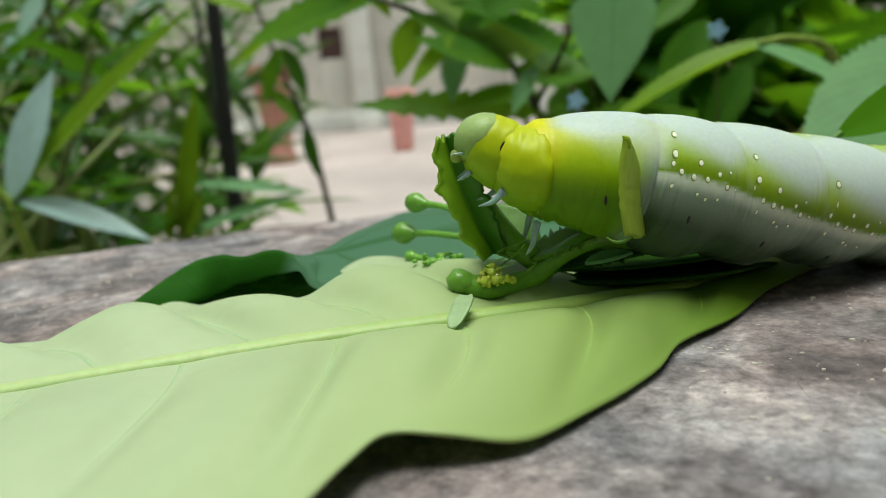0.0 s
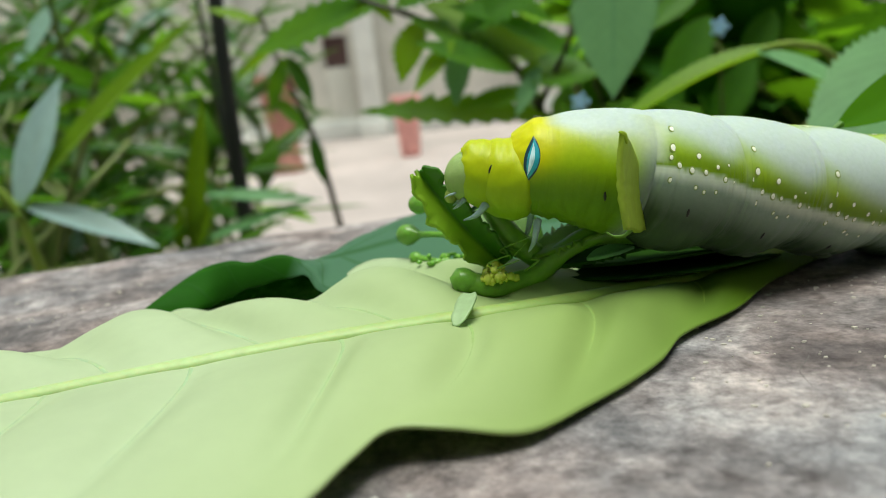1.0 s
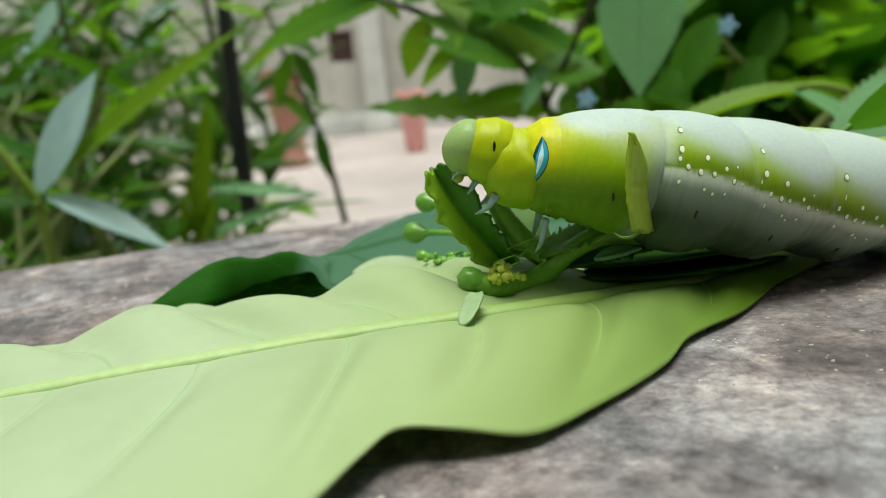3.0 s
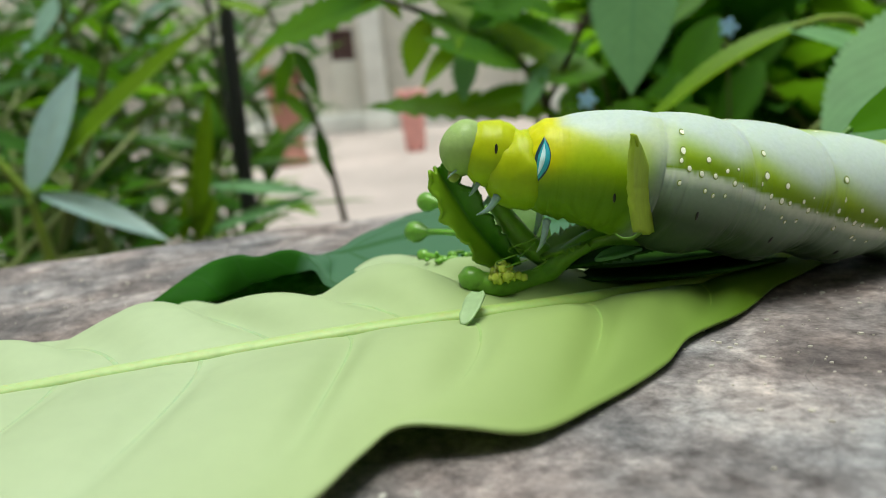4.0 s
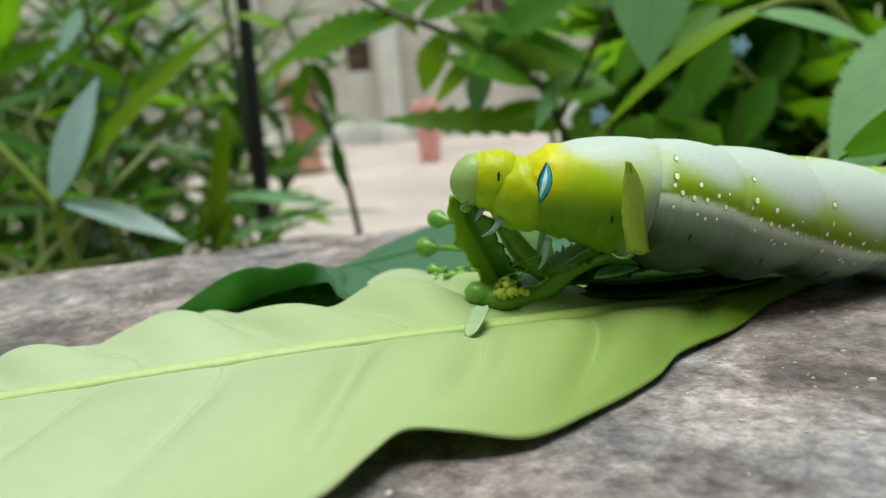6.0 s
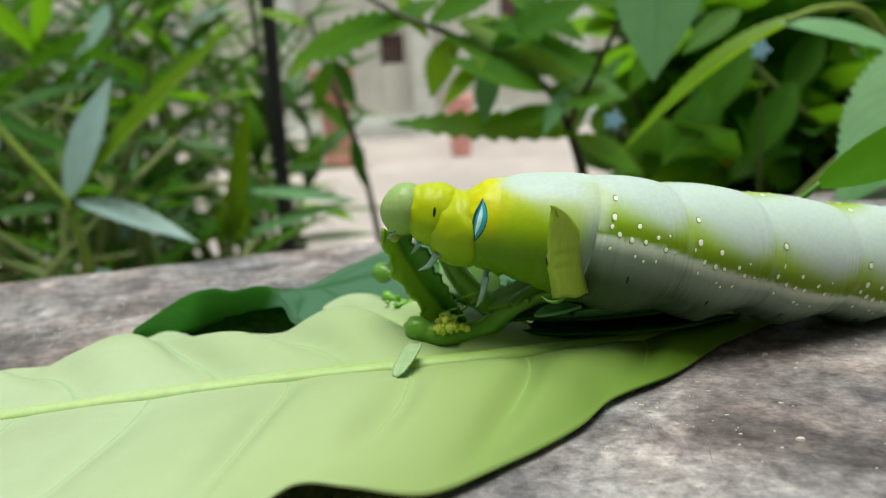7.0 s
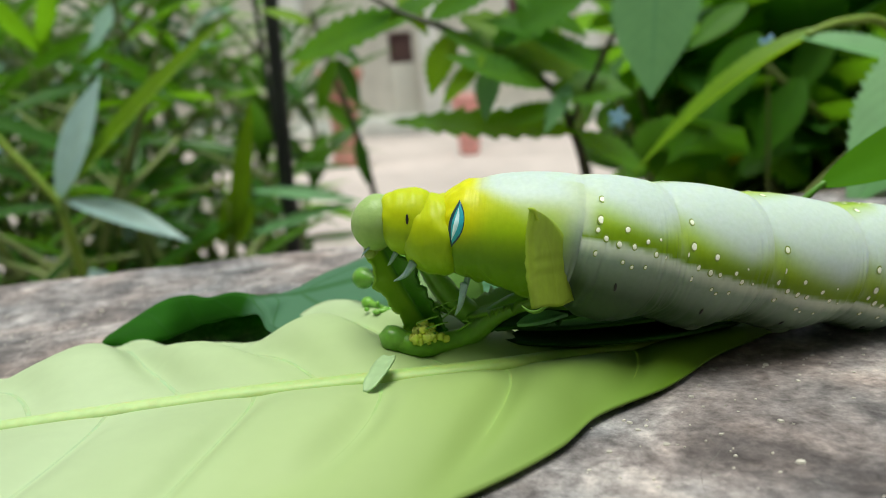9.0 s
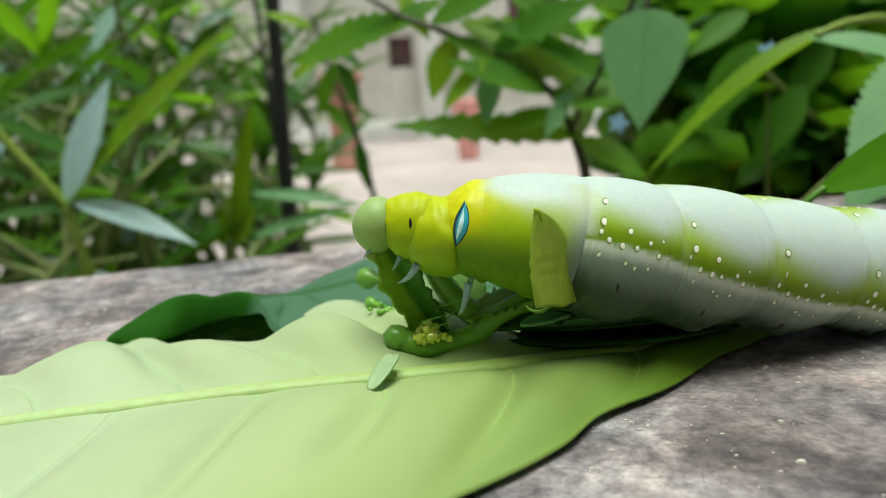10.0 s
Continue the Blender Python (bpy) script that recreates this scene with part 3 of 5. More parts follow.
def build_pale_leaf():
    leaf = thing("leaf", (10, 76, 0), "large pale green leaf lying underside up on the concrete", "leaf")
    grid = []
    for i in range(301):
        u = 59.8 - i * (174.0 / 300)
        grid.append([leaf_point(on_vein(u, abs(j - 36) / 36, j >= 36), (j - 36) / 36) for j in range(73)])
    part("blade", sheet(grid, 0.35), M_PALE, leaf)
    rib = [leaf_point(59 - k * 8.0, 0) + Vector((0, 0, 0.18)) for k in range(21)]
    part("midrib", tube(rib, [1.35, 1.35, 1.3, 1.2, 1.05, 0.85, 0.65, 0.4], 90, 18, 0.006, 0.75), M_RIB, leaf, "raised yellow-green midrib")
    for near, veins in ((True, NEAR_VEINS), (False, FAR_VEINS)):
        for v0 in veins:
            pts = []
            for k in range(9):
                a = 0.015 + 0.93 * k / 8
                u = on_vein(v0, a, near)
                pts.append(leaf_point(u, a if near else -a) + Vector((0, 0, 0.08 if near else 0.10)))
            part("vein", tube(pts, [0.36, 0.33, 0.30, 0.25, 0.15], 36, 10, 0.05, 0.4), M_VEIN, leaf)


def build_dark_leaf():
    """A glossy dark leaf behind the pale one, its near margin curled up in a wave."""
    leaf = thing("leaf", (-5, 110, 0), "glossy dark green leaf with a wavy raised margin", "leaf")
    # last points carry the blade unseen under the body, added to block light
    near = [(-43.8, 94.2, 1.6), (-38, 94.6, 1.4), (-34, 97.0, 1.9), (-30.5, 96.8, 3.2), (-25.4, 95.5, 4.4), (-21.0, 94.5, 4.9), (-18.0, 92.6, 2.6), (-8, 93, 2.6), (16, 94, 2.6), (52, 97, 1.0)]
    ridge = [(-43.9, 94.8, 2.5), (-37.6, 99.0, 6.0), (-32.6, 98.4, 7.2), (-29.2, 97.5, 6.9), (-24.2, 96.4, 7.7), (-20.0, 95.0, 5.8), (-17.6, 93.2, 3.4), (-8, 96, 3.4), (16, 99, 4.0), (54, 104, 2.4)]
    far = [(-44.2, 96, 0.8), (-42, 110, 0.4), (-37, 116, 0.3), (-32, 118, 0.4), (-26, 118, 0.8), (-20, 120, 2.5), (-15, 128, 4.5), (-4, 147, 3.8), (22, 143, 3.0), (60, 125, 2.0)]
    grid = []
    for i in range(109):
        a = i / 108
        n, r, f = (curve_at(c, a) for c in (near, ridge, far))
        row = []
        for j in range(9):
            row.append(n.lerp(r, j / 8) + Vector((0, -0.7 * math.sin(math.pi * j / 8) * max(0, 1 - a * 1.5), 0.1 * math.sin(a * 60) * (1 - j / 8))))
        for j in range(1, 25):
            b = j / 24
            p = r.lerp(f, b)
            p.z += 1.8 * math.sin(math.pi * b) * min(1, max(0, (a - 0.5) * 6)) + 0.3 * math.sin(b * 9 + a * 5) * b - 1.2 * math.sin(math.pi * b) * max(0, 1 - a * 2.2)
            row.append(p)
        grid.append(row)
    part("blade", sheet(grid, 0.35), M_DARKLEAF, leaf)
    rib = [curve_at(ridge, 0.72 + 0.26 * k / 8).lerp(curve_at(far, 0.72 + 0.26 * k / 8), 0.28) + Vector((0, 0, 1.25)) for k in range(9)]
    part("midrib", tube(rib, [0.2, 0.3, 0.4], 20, 8), M_GLAUCOUS, leaf)


# ---- the caterpillar ----
AX = (7, 10, 14, 20, 24, 32, 40, 50, 60, 75, 90)
AY = (80.2, 80.0, 80.0, 80.6, 81.4, 84.4, 87.6, 91.5, 95.5, 101.0, 106.0)
AZ = (18.4, 18.0, 17.5, 16.2, 15.0, 13.2, 11.5, 9.3, 7.7, 7.2, 6.8)
AR = (4.9, 5.4, 6.3, 7.15, 7.5, 7.65, 7.55, 7.4, 7.2, 6.7, 5.0)
LINE_X = (8, 20, 26, 31.4, 40.6, 50, 60, 90)
LINE_A = (80, 80, 86.6, 97.5, 110.6, 119, 124, 126)
FOLDS = (7.0, 11.2, 20.2, 28.6, 39.0, 50.6, 61.0, 70.0, 78.5, 85.5, 91.0)


def blend(a, b, f):
    f = min(1.0, max(0.0, f))
    f = f * f * (3 - 2 * f)
    return tuple(p + (q - p) * f for p, q in zip(a, b))


WHITE, LIME, OLIVE, GREY, YELLOW = (0.525, 0.605, 0.575), (0.33, 0.47, 0.02), (0.18, 0.295, 0.008), (0.26, 0.335, 0.255), (0.62, 0.60, 0.005)


def body_frame(x):
    c = Vector((x, smooth_of(AX, AY, x), smooth_of(AX, AZ, x)))
    d = Vector((x + 0.5, smooth_of(AX, AY, x + 0.5), smooth_of(AX, AZ, x + 0.5)))
    t = (d - c).normalized()
    near = Vector((t.y, -t.x, 0)).normalized()
    up = near.cross(t).normalized()
    if up.z < 0:
        up = -up
    return c, t, near, up


def body_radius(x, a):
    """Radius of the body at station x and angle a (degrees from the back towards the near side)."""
    r = smooth_of(AX, AR, x) if x < 90 else 5.0 * math.sqrt(max(0.0, 1 - ((x - 90) / 4.0) ** 2))
    if x < 9.8:
        r *= 0.72 + 0.28 * math.sin(min(1.0, max(0.0, (x - 7.0) / 2.8)) * math.pi / 2)
    i = max(k for k in range(len(FOLDS)) if FOLDS[k] <= x or k == 0)
    lo, hi = FOLDS[i], FOLDS[min(i + 1, len(FOLDS) - 1)]
    f = (x - lo) / max(0.1, hi - lo)
    r += (0.34 if x > 20.2 else 0.12) * math.sin(math.pi * min(1, max(0, f))) - 0.14
    d = min(abs(x - q) for q in FOLDS[1:])
    r -= (0.10 if x > 15 else 0.05) * math.exp(-(d / 0.55) ** 2)
    low = abs(((a + 180) % 360) - 180)
    # small cross wrinkles behind and before each fold, strongest along the flank
    n1 = noise.noise(Vector((x * 2.6, a * 0.012, 1)))
    n2 = noise.noise(Vector((x * 6.0, a * 0.02, 5)))
    r += (0.035 * n1 + 0.02 * n2) * (0.2 + 0.8 * math.exp(-(d / 1.8) ** 2)) * (1.0 if x > 17 else 0.4)
    flank = min(1, max(0, (low - 60) / 35))
    r += (0.20 * n1 + 0.12 * n2) * math.exp(-((d - 0.4) / 1.7) ** 2) * flank if x > 18 else 0.02 * n1 * flank
    if low > 112 and x > 20.2:
        r += 0.7 * math.sin(math.pi * min(1, max(0, f))) ** 2 * min(1, (low - 112) / 35) - 0.2 * min(1, (low - 112) / 35)
    if low > 100:
        r += 0.22 * noise.noise(Vector((x * 0.9, a * 0.05, 3))) * min(1, (low - 100) / 30)
    if 10 < x < 20 and low > 118:
        r += 0.6 * max(0, noise.noise(Vector((x * 0.8, a * 0.04, 9)))) * min(1, (low - 118) / 20)
    if x < 10.5:
        r += 0.16 * noise.noise(Vector((x * 0.9, a * 0.09, 4))) * min(1, (10.5 - x) / 1.5)
    return r


def body_colour(x, a):
    line = smooth_of(LINE_X, LINE_A, x)
    low = ((a + 180) % 360) - 180
    twist = line - 80
    body = low - twist
    body = ((body + 180) % 360) - 180
    # the white of the back lies towards the near flank
    b = abs(body)
    i = max(k for k in range(len(FOLDS)) if FOLDS[k] <= x or k == 0)
    lo, hi = FOLDS[i], FOLDS[min(i + 1, len(FOLDS) - 1)]
    f = min(1, max(0, (x - lo) / max(0.1, hi - lo)))
    if x < 20.2:
        # fore part: yellow collar, white back further on, green below
        c = blend(YELLOW, (0.48, 0.55, 0.02), (x - 9.5) / 4)
        c = blend(c, blend(WHITE, (0.5, 0.58, 0.25), (b - 40) / 25), (x - 9.9 - max(0, b - 30) * 0.10) / 2.6)
        c = blend(c, (0.35, 0.51, 0.012), (b - 45 - 32 * max(0.0, 1 - max(0.0, x - 9.0) / 3.6)) / 45)
        # shade low on the flank, painted into the green
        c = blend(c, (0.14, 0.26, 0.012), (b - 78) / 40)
        if x > 17.4:
            c = blend(c, blend((0.50, 0.58, 0.42), GREY, (b - 55) / 30), (x - 17.4) / 2.8) if b > 25 else c
        return c
    b = max(body, 30 * min(1.0, max(0.0, (0.75 - f) / 0.4)) - body)
    top = 24 + 24 * (min(f, 0.72) / 0.72) ** 0.8 - 16 * max(0.0, f - 0.72) / 0.28
    c = blend(WHITE, LIME, (b - top) / 34)
    c = blend(c, OLIVE, (b - 56) / 18)
    if b > 20:
        c = blend(c, blend((0.50, 0.58, 0.40), c, (f + 0.02) / 0.2), (0.9 if x < 23 else 0.25) * min(1, (b - 20) / 22) * min(1, max(0, (84 - b) / 14)))
    rag = 1.6 * noise.noise(Vector((x * 1.1, 0, 6))) + 1.0 * noise.noise(Vector((x * 3.5, 0, 2)))
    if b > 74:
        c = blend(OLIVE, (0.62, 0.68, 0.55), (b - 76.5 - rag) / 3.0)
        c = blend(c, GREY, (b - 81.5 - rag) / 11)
        # grey runs to near black: the belly's shade, put into the colour
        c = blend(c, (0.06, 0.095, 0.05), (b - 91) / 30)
    fold = math.exp(-(min(abs(x - q) for q in FOLDS) / 0.5) ** 2)
    return blend(c, (0.46, 0.54, 0.34), 0.2 * fold) if b < 76 else c


def coloured(bm, colour_of):
    layer = bm.verts.layers.float_color.new("pattern")
    for v in bm.verts:
        v[layer] = (*colour_of(v.co), 1.0)


def body_point(x, a, lift=0.0):
    c, t, near, up = body_frame(x)
    r = body_radius(x, a) + lift
    return c + (near * math.sin(radians(a)) + up * math.cos(radians(a))) * r


def body_piece(x0, x1, rings, close=False, sides=112):
    bm = bmesh.new()
    layer = bm.verts.layers.float_color.new("pattern")
    uv = bm.loops.layers.uv.new("UVMap")
    loops, spot = [], {}
    for k in range(rings + 1):
        x = x0 + (x1 - x0) * k / rings
        loop = []
        for s in range(sides):
            a = 360 * s / sides - 180
            v = bm.verts.new(body_point(x, a))
            v[layer] = (*body_colour(x, a), 1.0)
            spot[v] = (x / 100, s / sides)
            loop.append(v)
        loops.append(loop)
    for p, q in zip(loops, loops[1:]):
        for s in range(sides):
            f = bm.faces.new((p[s], p[(s + 1) % sides], q[(s + 1) % sides], q[s]))
            for l in f.loops:
                l[uv].uv = spot[l.vert]
    if close:
        bm.faces.new(loops[-1])
    bmesh.ops.recalc_face_normals(bm, faces=bm.faces)
    return bm


def oval(rx, ry, rz, rings=10, sides=16):
    bm = bmesh.new()
    bmesh.ops.create_uvsphere(bm, u_segments=sides, v_segments=rings, radius=1)
    bmesh.ops.scale(bm, verts=bm.verts, vec=(rx, ry, rz))
    return bm


def surface_pose(x, a, lift, turn=0.0):
    """A pose on the body's skin: z out of the skin, x along the body."""
    c, t, near, up = body_frame(x)
    n = (near * math.sin(radians(a)) + up * math.cos(radians(a))).normalized()
    side = n.cross(t).normalized()
    m = Matrix((t, side, n)).transposed().to_4x4() @ Matrix.Rotation(radians(turn), 4, "Z")
    m.translation = body_point(x, a, lift) * MM
    return m


# spots on one segment: place along it, angle from the flank line, size
SPOTS = ((0.12, -36, 1.0), (0.125, -18, 1.0), (0.09, -9, 0.75), (0.19, -3.5, 0.9), (0.34, -15, 0.8), (0.30, -2.5, 0.85), (0.41, -1.5, 0.75), (0.56, -8, 0.7),
         (0.65, -2, 0.75), (0.69, -13, 0.42), (0.78, -1, 0.4), (0.13, 9, 0.65), (0.36, 10, 0.62), (0.43, 13, 0.5), (0.57, 11, 0.5))


def skin_blob(stations, colour_of, sides=64, wrinkle=0.0, seed=0.0, scallop=0.0):
    """A barrel of skin along local x: stations of x, half depth, half height, height of centre."""
    xs = [s[0] for s in stations]
    bm = bmesh.new()
    uv = bm.loops.layers.uv.new("UVMap")
    loops, spot = [], {}
    rings = 34
    for k in range(rings + 1):
        x = xs[0] + (xs[-1] - xs[0]) * (0.5 - 0.5 * math.cos(math.pi * k / rings))
        ry, rz, zc = (smooth_of(xs, [s[i] for s in stations], x) for i in (1, 2, 3))
        loop = []
        for s in range(sides):
            a = 2 * math.pi * s / sides
            w = 1 + wrinkle * (0.25 * math.sin(x * 4.2 + seed) * max(0, math.cos(a)) + 0.8 * noise.noise(Vector((x * 0.8, math.sin(a) * 2, math.cos(a) * 2 + seed))))
            e = abs(2 * k / rings - 1) ** 2
            w += scallop * e * 0.10 * noise.noise(Vector((math.sin(a) * 4, math.cos(a) * 4, seed + 3))) + scallop * 0.012 * noise.noise(Vector((x * 3, math.sin(a) * 3, math.cos(a) * 3)))
            w += 0.03 * scallop * max(0, math.cos(a)) * noise.noise(Vector((x * 2.2, a * 0.8, seed + 1)))
            v = bm.verts.new((x + scallop * e * 0.45 * noise.noise(Vector((math.sin(a) * 3.4, math.cos(a) * 3.4, seed + k * 0.03))), -ry * math.sin(a) * w, zc + rz * math.cos(a) * w))
            spot[v] = (x / 100, s / sides)
            loop.append(v)
        loops.append(loop)
    for p, q in zip(loops, loops[1:]):
        for s in range(sides):
            f = bm.faces.new((p[s], p[(s + 1) % sides], q[(s + 1) % sides], q[s]))
            for l in f.loops:
                l[uv].uv = spot[l.vert]
    bm.faces.new(loops[0][::-1])
    bm.faces.new(loops[-1])
    bmesh.ops.recalc_face_normals(bm, faces=bm.faces)
    coloured(bm, colour_of)
    return bm


HEAD_AT, FORE_AT, MID_AT = (2.2, 80.0, 20.9), (4.4, 80.0, 20.2), (6.9, 80.0, 18.6)


def claw(base, mid, tip, r):
    return tube([base, mid, tip], [r, r * 0.75, r * 0.45, r * 0.12], 14, 10, 0.08)


def build_caterpillar():
    cat = thing("caterpillar", (40, 88, 0), "fat pale green and yellow caterpillar with blue eye spots, eating", "caterpillar")
    rng = random.Random(4)
    spot_mesh = mesh_of("white_spot", oval(0.31, 0.37, 0.05), M_SPOT)
    rim_mesh = mesh_of("spot_rim", oval(0.42, 0.49, 0.028), M_RING)
    hole_mesh = mesh_of("spiracle", oval(0.16, 0.55, 0.09), M_BLACK)
    shift = Matrix.Translation(-Vector(cat["at"]) * MM)
    names = ["metathorax"] + ["abdominal_segment"] * 9
    for k, name in enumerate(names):
        lo, hi = FOLDS[k], FOLDS[k + 1]
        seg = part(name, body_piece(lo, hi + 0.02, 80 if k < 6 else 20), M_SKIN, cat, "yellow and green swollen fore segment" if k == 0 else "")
        if k >= 2:
            for side in (1, -1):
                for f, da, size in SPOTS:
                    f += rng.uniform(-0.015, 0.015) + (0.03 if k == 2 else 0.0)
                    da += rng.uniform(-1.2, 1.2)
                    size *= rng.uniform(0.85, 1.15)
                    x = lo + f * (hi - lo)
                    line = smooth_of(LINE_X, LINE_A, x)
                    a = line + da if side > 0 else (line - 132) - da
                    if x > 88:
                        continue
                    m = shift @ surface_pose(x, a, 0.0, rng.uniform(-25, 25))
                    shared("white_spot", spot_mesh, seg, m @ Matrix.Diagonal((size, size, 1, 1)))
                    shared("spot_rim", rim_mesh, seg, shift @ surface_pose(x, a, 0.0) @ Matrix.Diagonal((size, size, 1, 1)))
        if 1 <= k <= 8:
            for side in (1, -1):
                x = lo + 0.38 * (hi - lo) if k > 1 else 16.0
                line = smooth_of(LINE_X, LINE_A, x)
                a = line + 31 if side > 0 else line - 191
                shared("spiracle", hole_mesh, seg, shift @ surface_pose(x, a, 0.03, 12))
        if k in (3, 4, 5, 6, 9):
            for side in (0.3, -0.3):
                c, t, near, up = body_frame(lo + 0.45 * (hi - lo))
                r = smooth_of(AX, AR, c.x)
                top = c - up * r * 0.55 + near * r * side
                foot = Vector((top.x + 0.3, top.y + 0.8, max(0.9, top.z - 3.6)))
                leg = tube([top, top.lerp(foot, 0.5) + near * side * 0.5, foot], [2.4, 2.1, 1.6, 1.5], 12, 18, 0.1)
                layer = leg.verts.layers.float_color.new("pattern")
                leg.loops.layers.uv.new("UVMap")
                # prolegs coloured dark to carry the shade under the body
                for v in leg.verts:
                    v[layer] = (0.07, 0.10, 0.06, 1)
                part("proleg", leg, M_SKIN, seg)
        if k == 0:
            for side in (1, -1):
                for nm, mat, w, h, lift, off in (("eye_spot", M_EYE_RIM, 1.0, 3.0, 0.05, 0.0), ("eye_iris", M_EYE, 0.78, 2.5, 0.11, 0.08), ("eye_gleam", M_EYE_CORE, 0.42, 2.0, 0.16, 0.02)):
                    bm = bmesh.new()
                    rows = []
                    for i in range(17):
                        v = -1 + 2 * i / 16
                        ww = w * 0.72 * (1 - v * v) ** 1.15
                        rows.append([body_point(9.15 + off + 0.22 * v - 0.14 * v * v + ww * j / 3, side * (76 - v * h * 9.6), lift * (1.1 - 0.9 * (j / 3) ** 2)) for j in range(-3, 4)])
                    vs = [[bm.verts.new(p) for p in row] for row in rows]
                    for p, q in zip(vs, vs[1:]):
                        for j in range(6):
                            bm.faces.new((p[j], p[j + 1], q[j + 1], q[j]))
                    bmesh.ops.recalc_face_normals(bm, faces=bm.faces)
                    part(nm, bm, mat, seg, {"eye_spot": "dark-rimmed blue false eye"}.get(nm, ""))
                b = Vector((9.3, 80 - side * 3.2, 12.6))
                part("leg", claw(b, b + Vector((-0.6, -side * 0.3, -2.2)), b + Vector((-1.3, side * 0.2, -3.5)), 0.48), M_LEG, seg, "blue-grey hooked true leg")
    horn = tube([(85, 104.3, 12.0), (87.5, 105.2, 14.5), (91, 106.3, 15.6)], [1.0, 0.8, 0.5, 0.25], 14, 12)
    part("tail_horn", horn, M_FLORET, cat, "short pale yellow tail horn")
    end = oval(3.5, 5.0, 4.8, 16, 24)
    bmesh.ops.translate(end, verts=end.verts, vec=(90.0, 106.0, 6.6))
    end.loops.layers.uv.new("UVMap")
    coloured(end, lambda c: (0.36, 0.42, 0.25))
    part("tail", end, M_SKIN, cat)

    # yellow on top, greener and darker towards the bottom
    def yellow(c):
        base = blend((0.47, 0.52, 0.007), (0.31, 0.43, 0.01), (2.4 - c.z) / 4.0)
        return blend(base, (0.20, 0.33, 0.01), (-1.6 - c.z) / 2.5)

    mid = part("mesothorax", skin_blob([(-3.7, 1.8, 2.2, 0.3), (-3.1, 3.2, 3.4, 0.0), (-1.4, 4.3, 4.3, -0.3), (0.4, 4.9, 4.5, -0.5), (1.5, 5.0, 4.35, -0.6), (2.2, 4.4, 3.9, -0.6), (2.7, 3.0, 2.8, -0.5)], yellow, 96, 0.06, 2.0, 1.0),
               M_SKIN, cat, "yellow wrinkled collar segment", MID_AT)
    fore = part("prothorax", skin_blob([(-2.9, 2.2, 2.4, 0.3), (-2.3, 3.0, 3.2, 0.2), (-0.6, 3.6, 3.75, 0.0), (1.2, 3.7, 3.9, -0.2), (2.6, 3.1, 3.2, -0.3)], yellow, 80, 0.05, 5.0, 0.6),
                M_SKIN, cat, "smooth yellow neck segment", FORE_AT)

    # pale green, darker towards the bottom, brown at the mouth
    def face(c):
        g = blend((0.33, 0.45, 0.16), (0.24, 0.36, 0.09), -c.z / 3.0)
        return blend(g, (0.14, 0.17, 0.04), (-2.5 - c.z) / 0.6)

    capsule = oval(2.75, 3.1, 3.15, 28, 40)
    for v in capsule.verts:
        k = v.co.z / 3.15
        v.co.x *= 1 - 0.10 * k * k + 0.06 * k
        v.co.x -= 0.35 * (1 - k)
        v.co.y *= 1 - 0.14 * max(0, -k)
        v.co.x += 0.28 * math.exp(-(v.co.y / 0.35) ** 2) * (1 if v.co.x < -1 else 0) * max(0, k + 0.2)
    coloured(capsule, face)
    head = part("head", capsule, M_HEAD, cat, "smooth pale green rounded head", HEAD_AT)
    hx, hy, hz = HEAD_AT
    for side in (1, -1):
        jaw = oval(0.7, 0.55, 0.75, 10, 14)
        bmesh.ops.translate(jaw, verts=jaw.verts, vec=(hx - 1.5, hy - side * 0.75, hz - 3.0))
        part("mandible", jaw, M_RING, head, "small brownish jaw")
        part("antenna", claw((hx - 1.2, hy - side * 2.0, hz - 2.3), (hx - 1.9, hy - side * 2.2, hz - 2.8), (hx - 2.2, hy - side * 2.2, hz - 3.2), 0.16), M_LEG, head)
        fx, fy, fz = FORE_AT
        sp = mesh_hole(fore, hole_mesh, (fx + 0.3, fy - side * 3.62, fz + 0.9), side)
        b = Vector((fx - 1.9, fy - side * 1.5, fz - 2.9))
        part("leg", claw(b, b + Vector((-0.6, -side * 0.1, -0.8)), b + Vector((-1.1, side * 0.1, -1.3)), 0.32), M_LEG, fore, "blue-grey hooked true leg")
        mx, my, mz = MID_AT
        b = Vector((mx - 2.5, my - side * 2.4, mz - 2.9))
        part("leg", claw(b, b + Vector((-1.0, -side * 0.3, -1.2)), b + Vector((-2.4, side * 0.1, -1.9)), 0.5), M_LEG, mid, "blue-grey hooked true leg")
    return head, fore, mid


def mesh_hole(seg, me, at, side):
    n = Vector((0, -side, 0.12)).normalized()
    t = Vector((1, 0, 0))
    s = n.cross(t)
    m = Matrix((t, s, n)).transposed().to_4x4() @ Matrix.Rotation(radians(-8), 4, "Z")
    base = Vector((40, 88, 0)) + Vector(seg["at"])
    m.translation = (Vector(at) - base) * MM
    return shared("spiracle", me, seg, m)


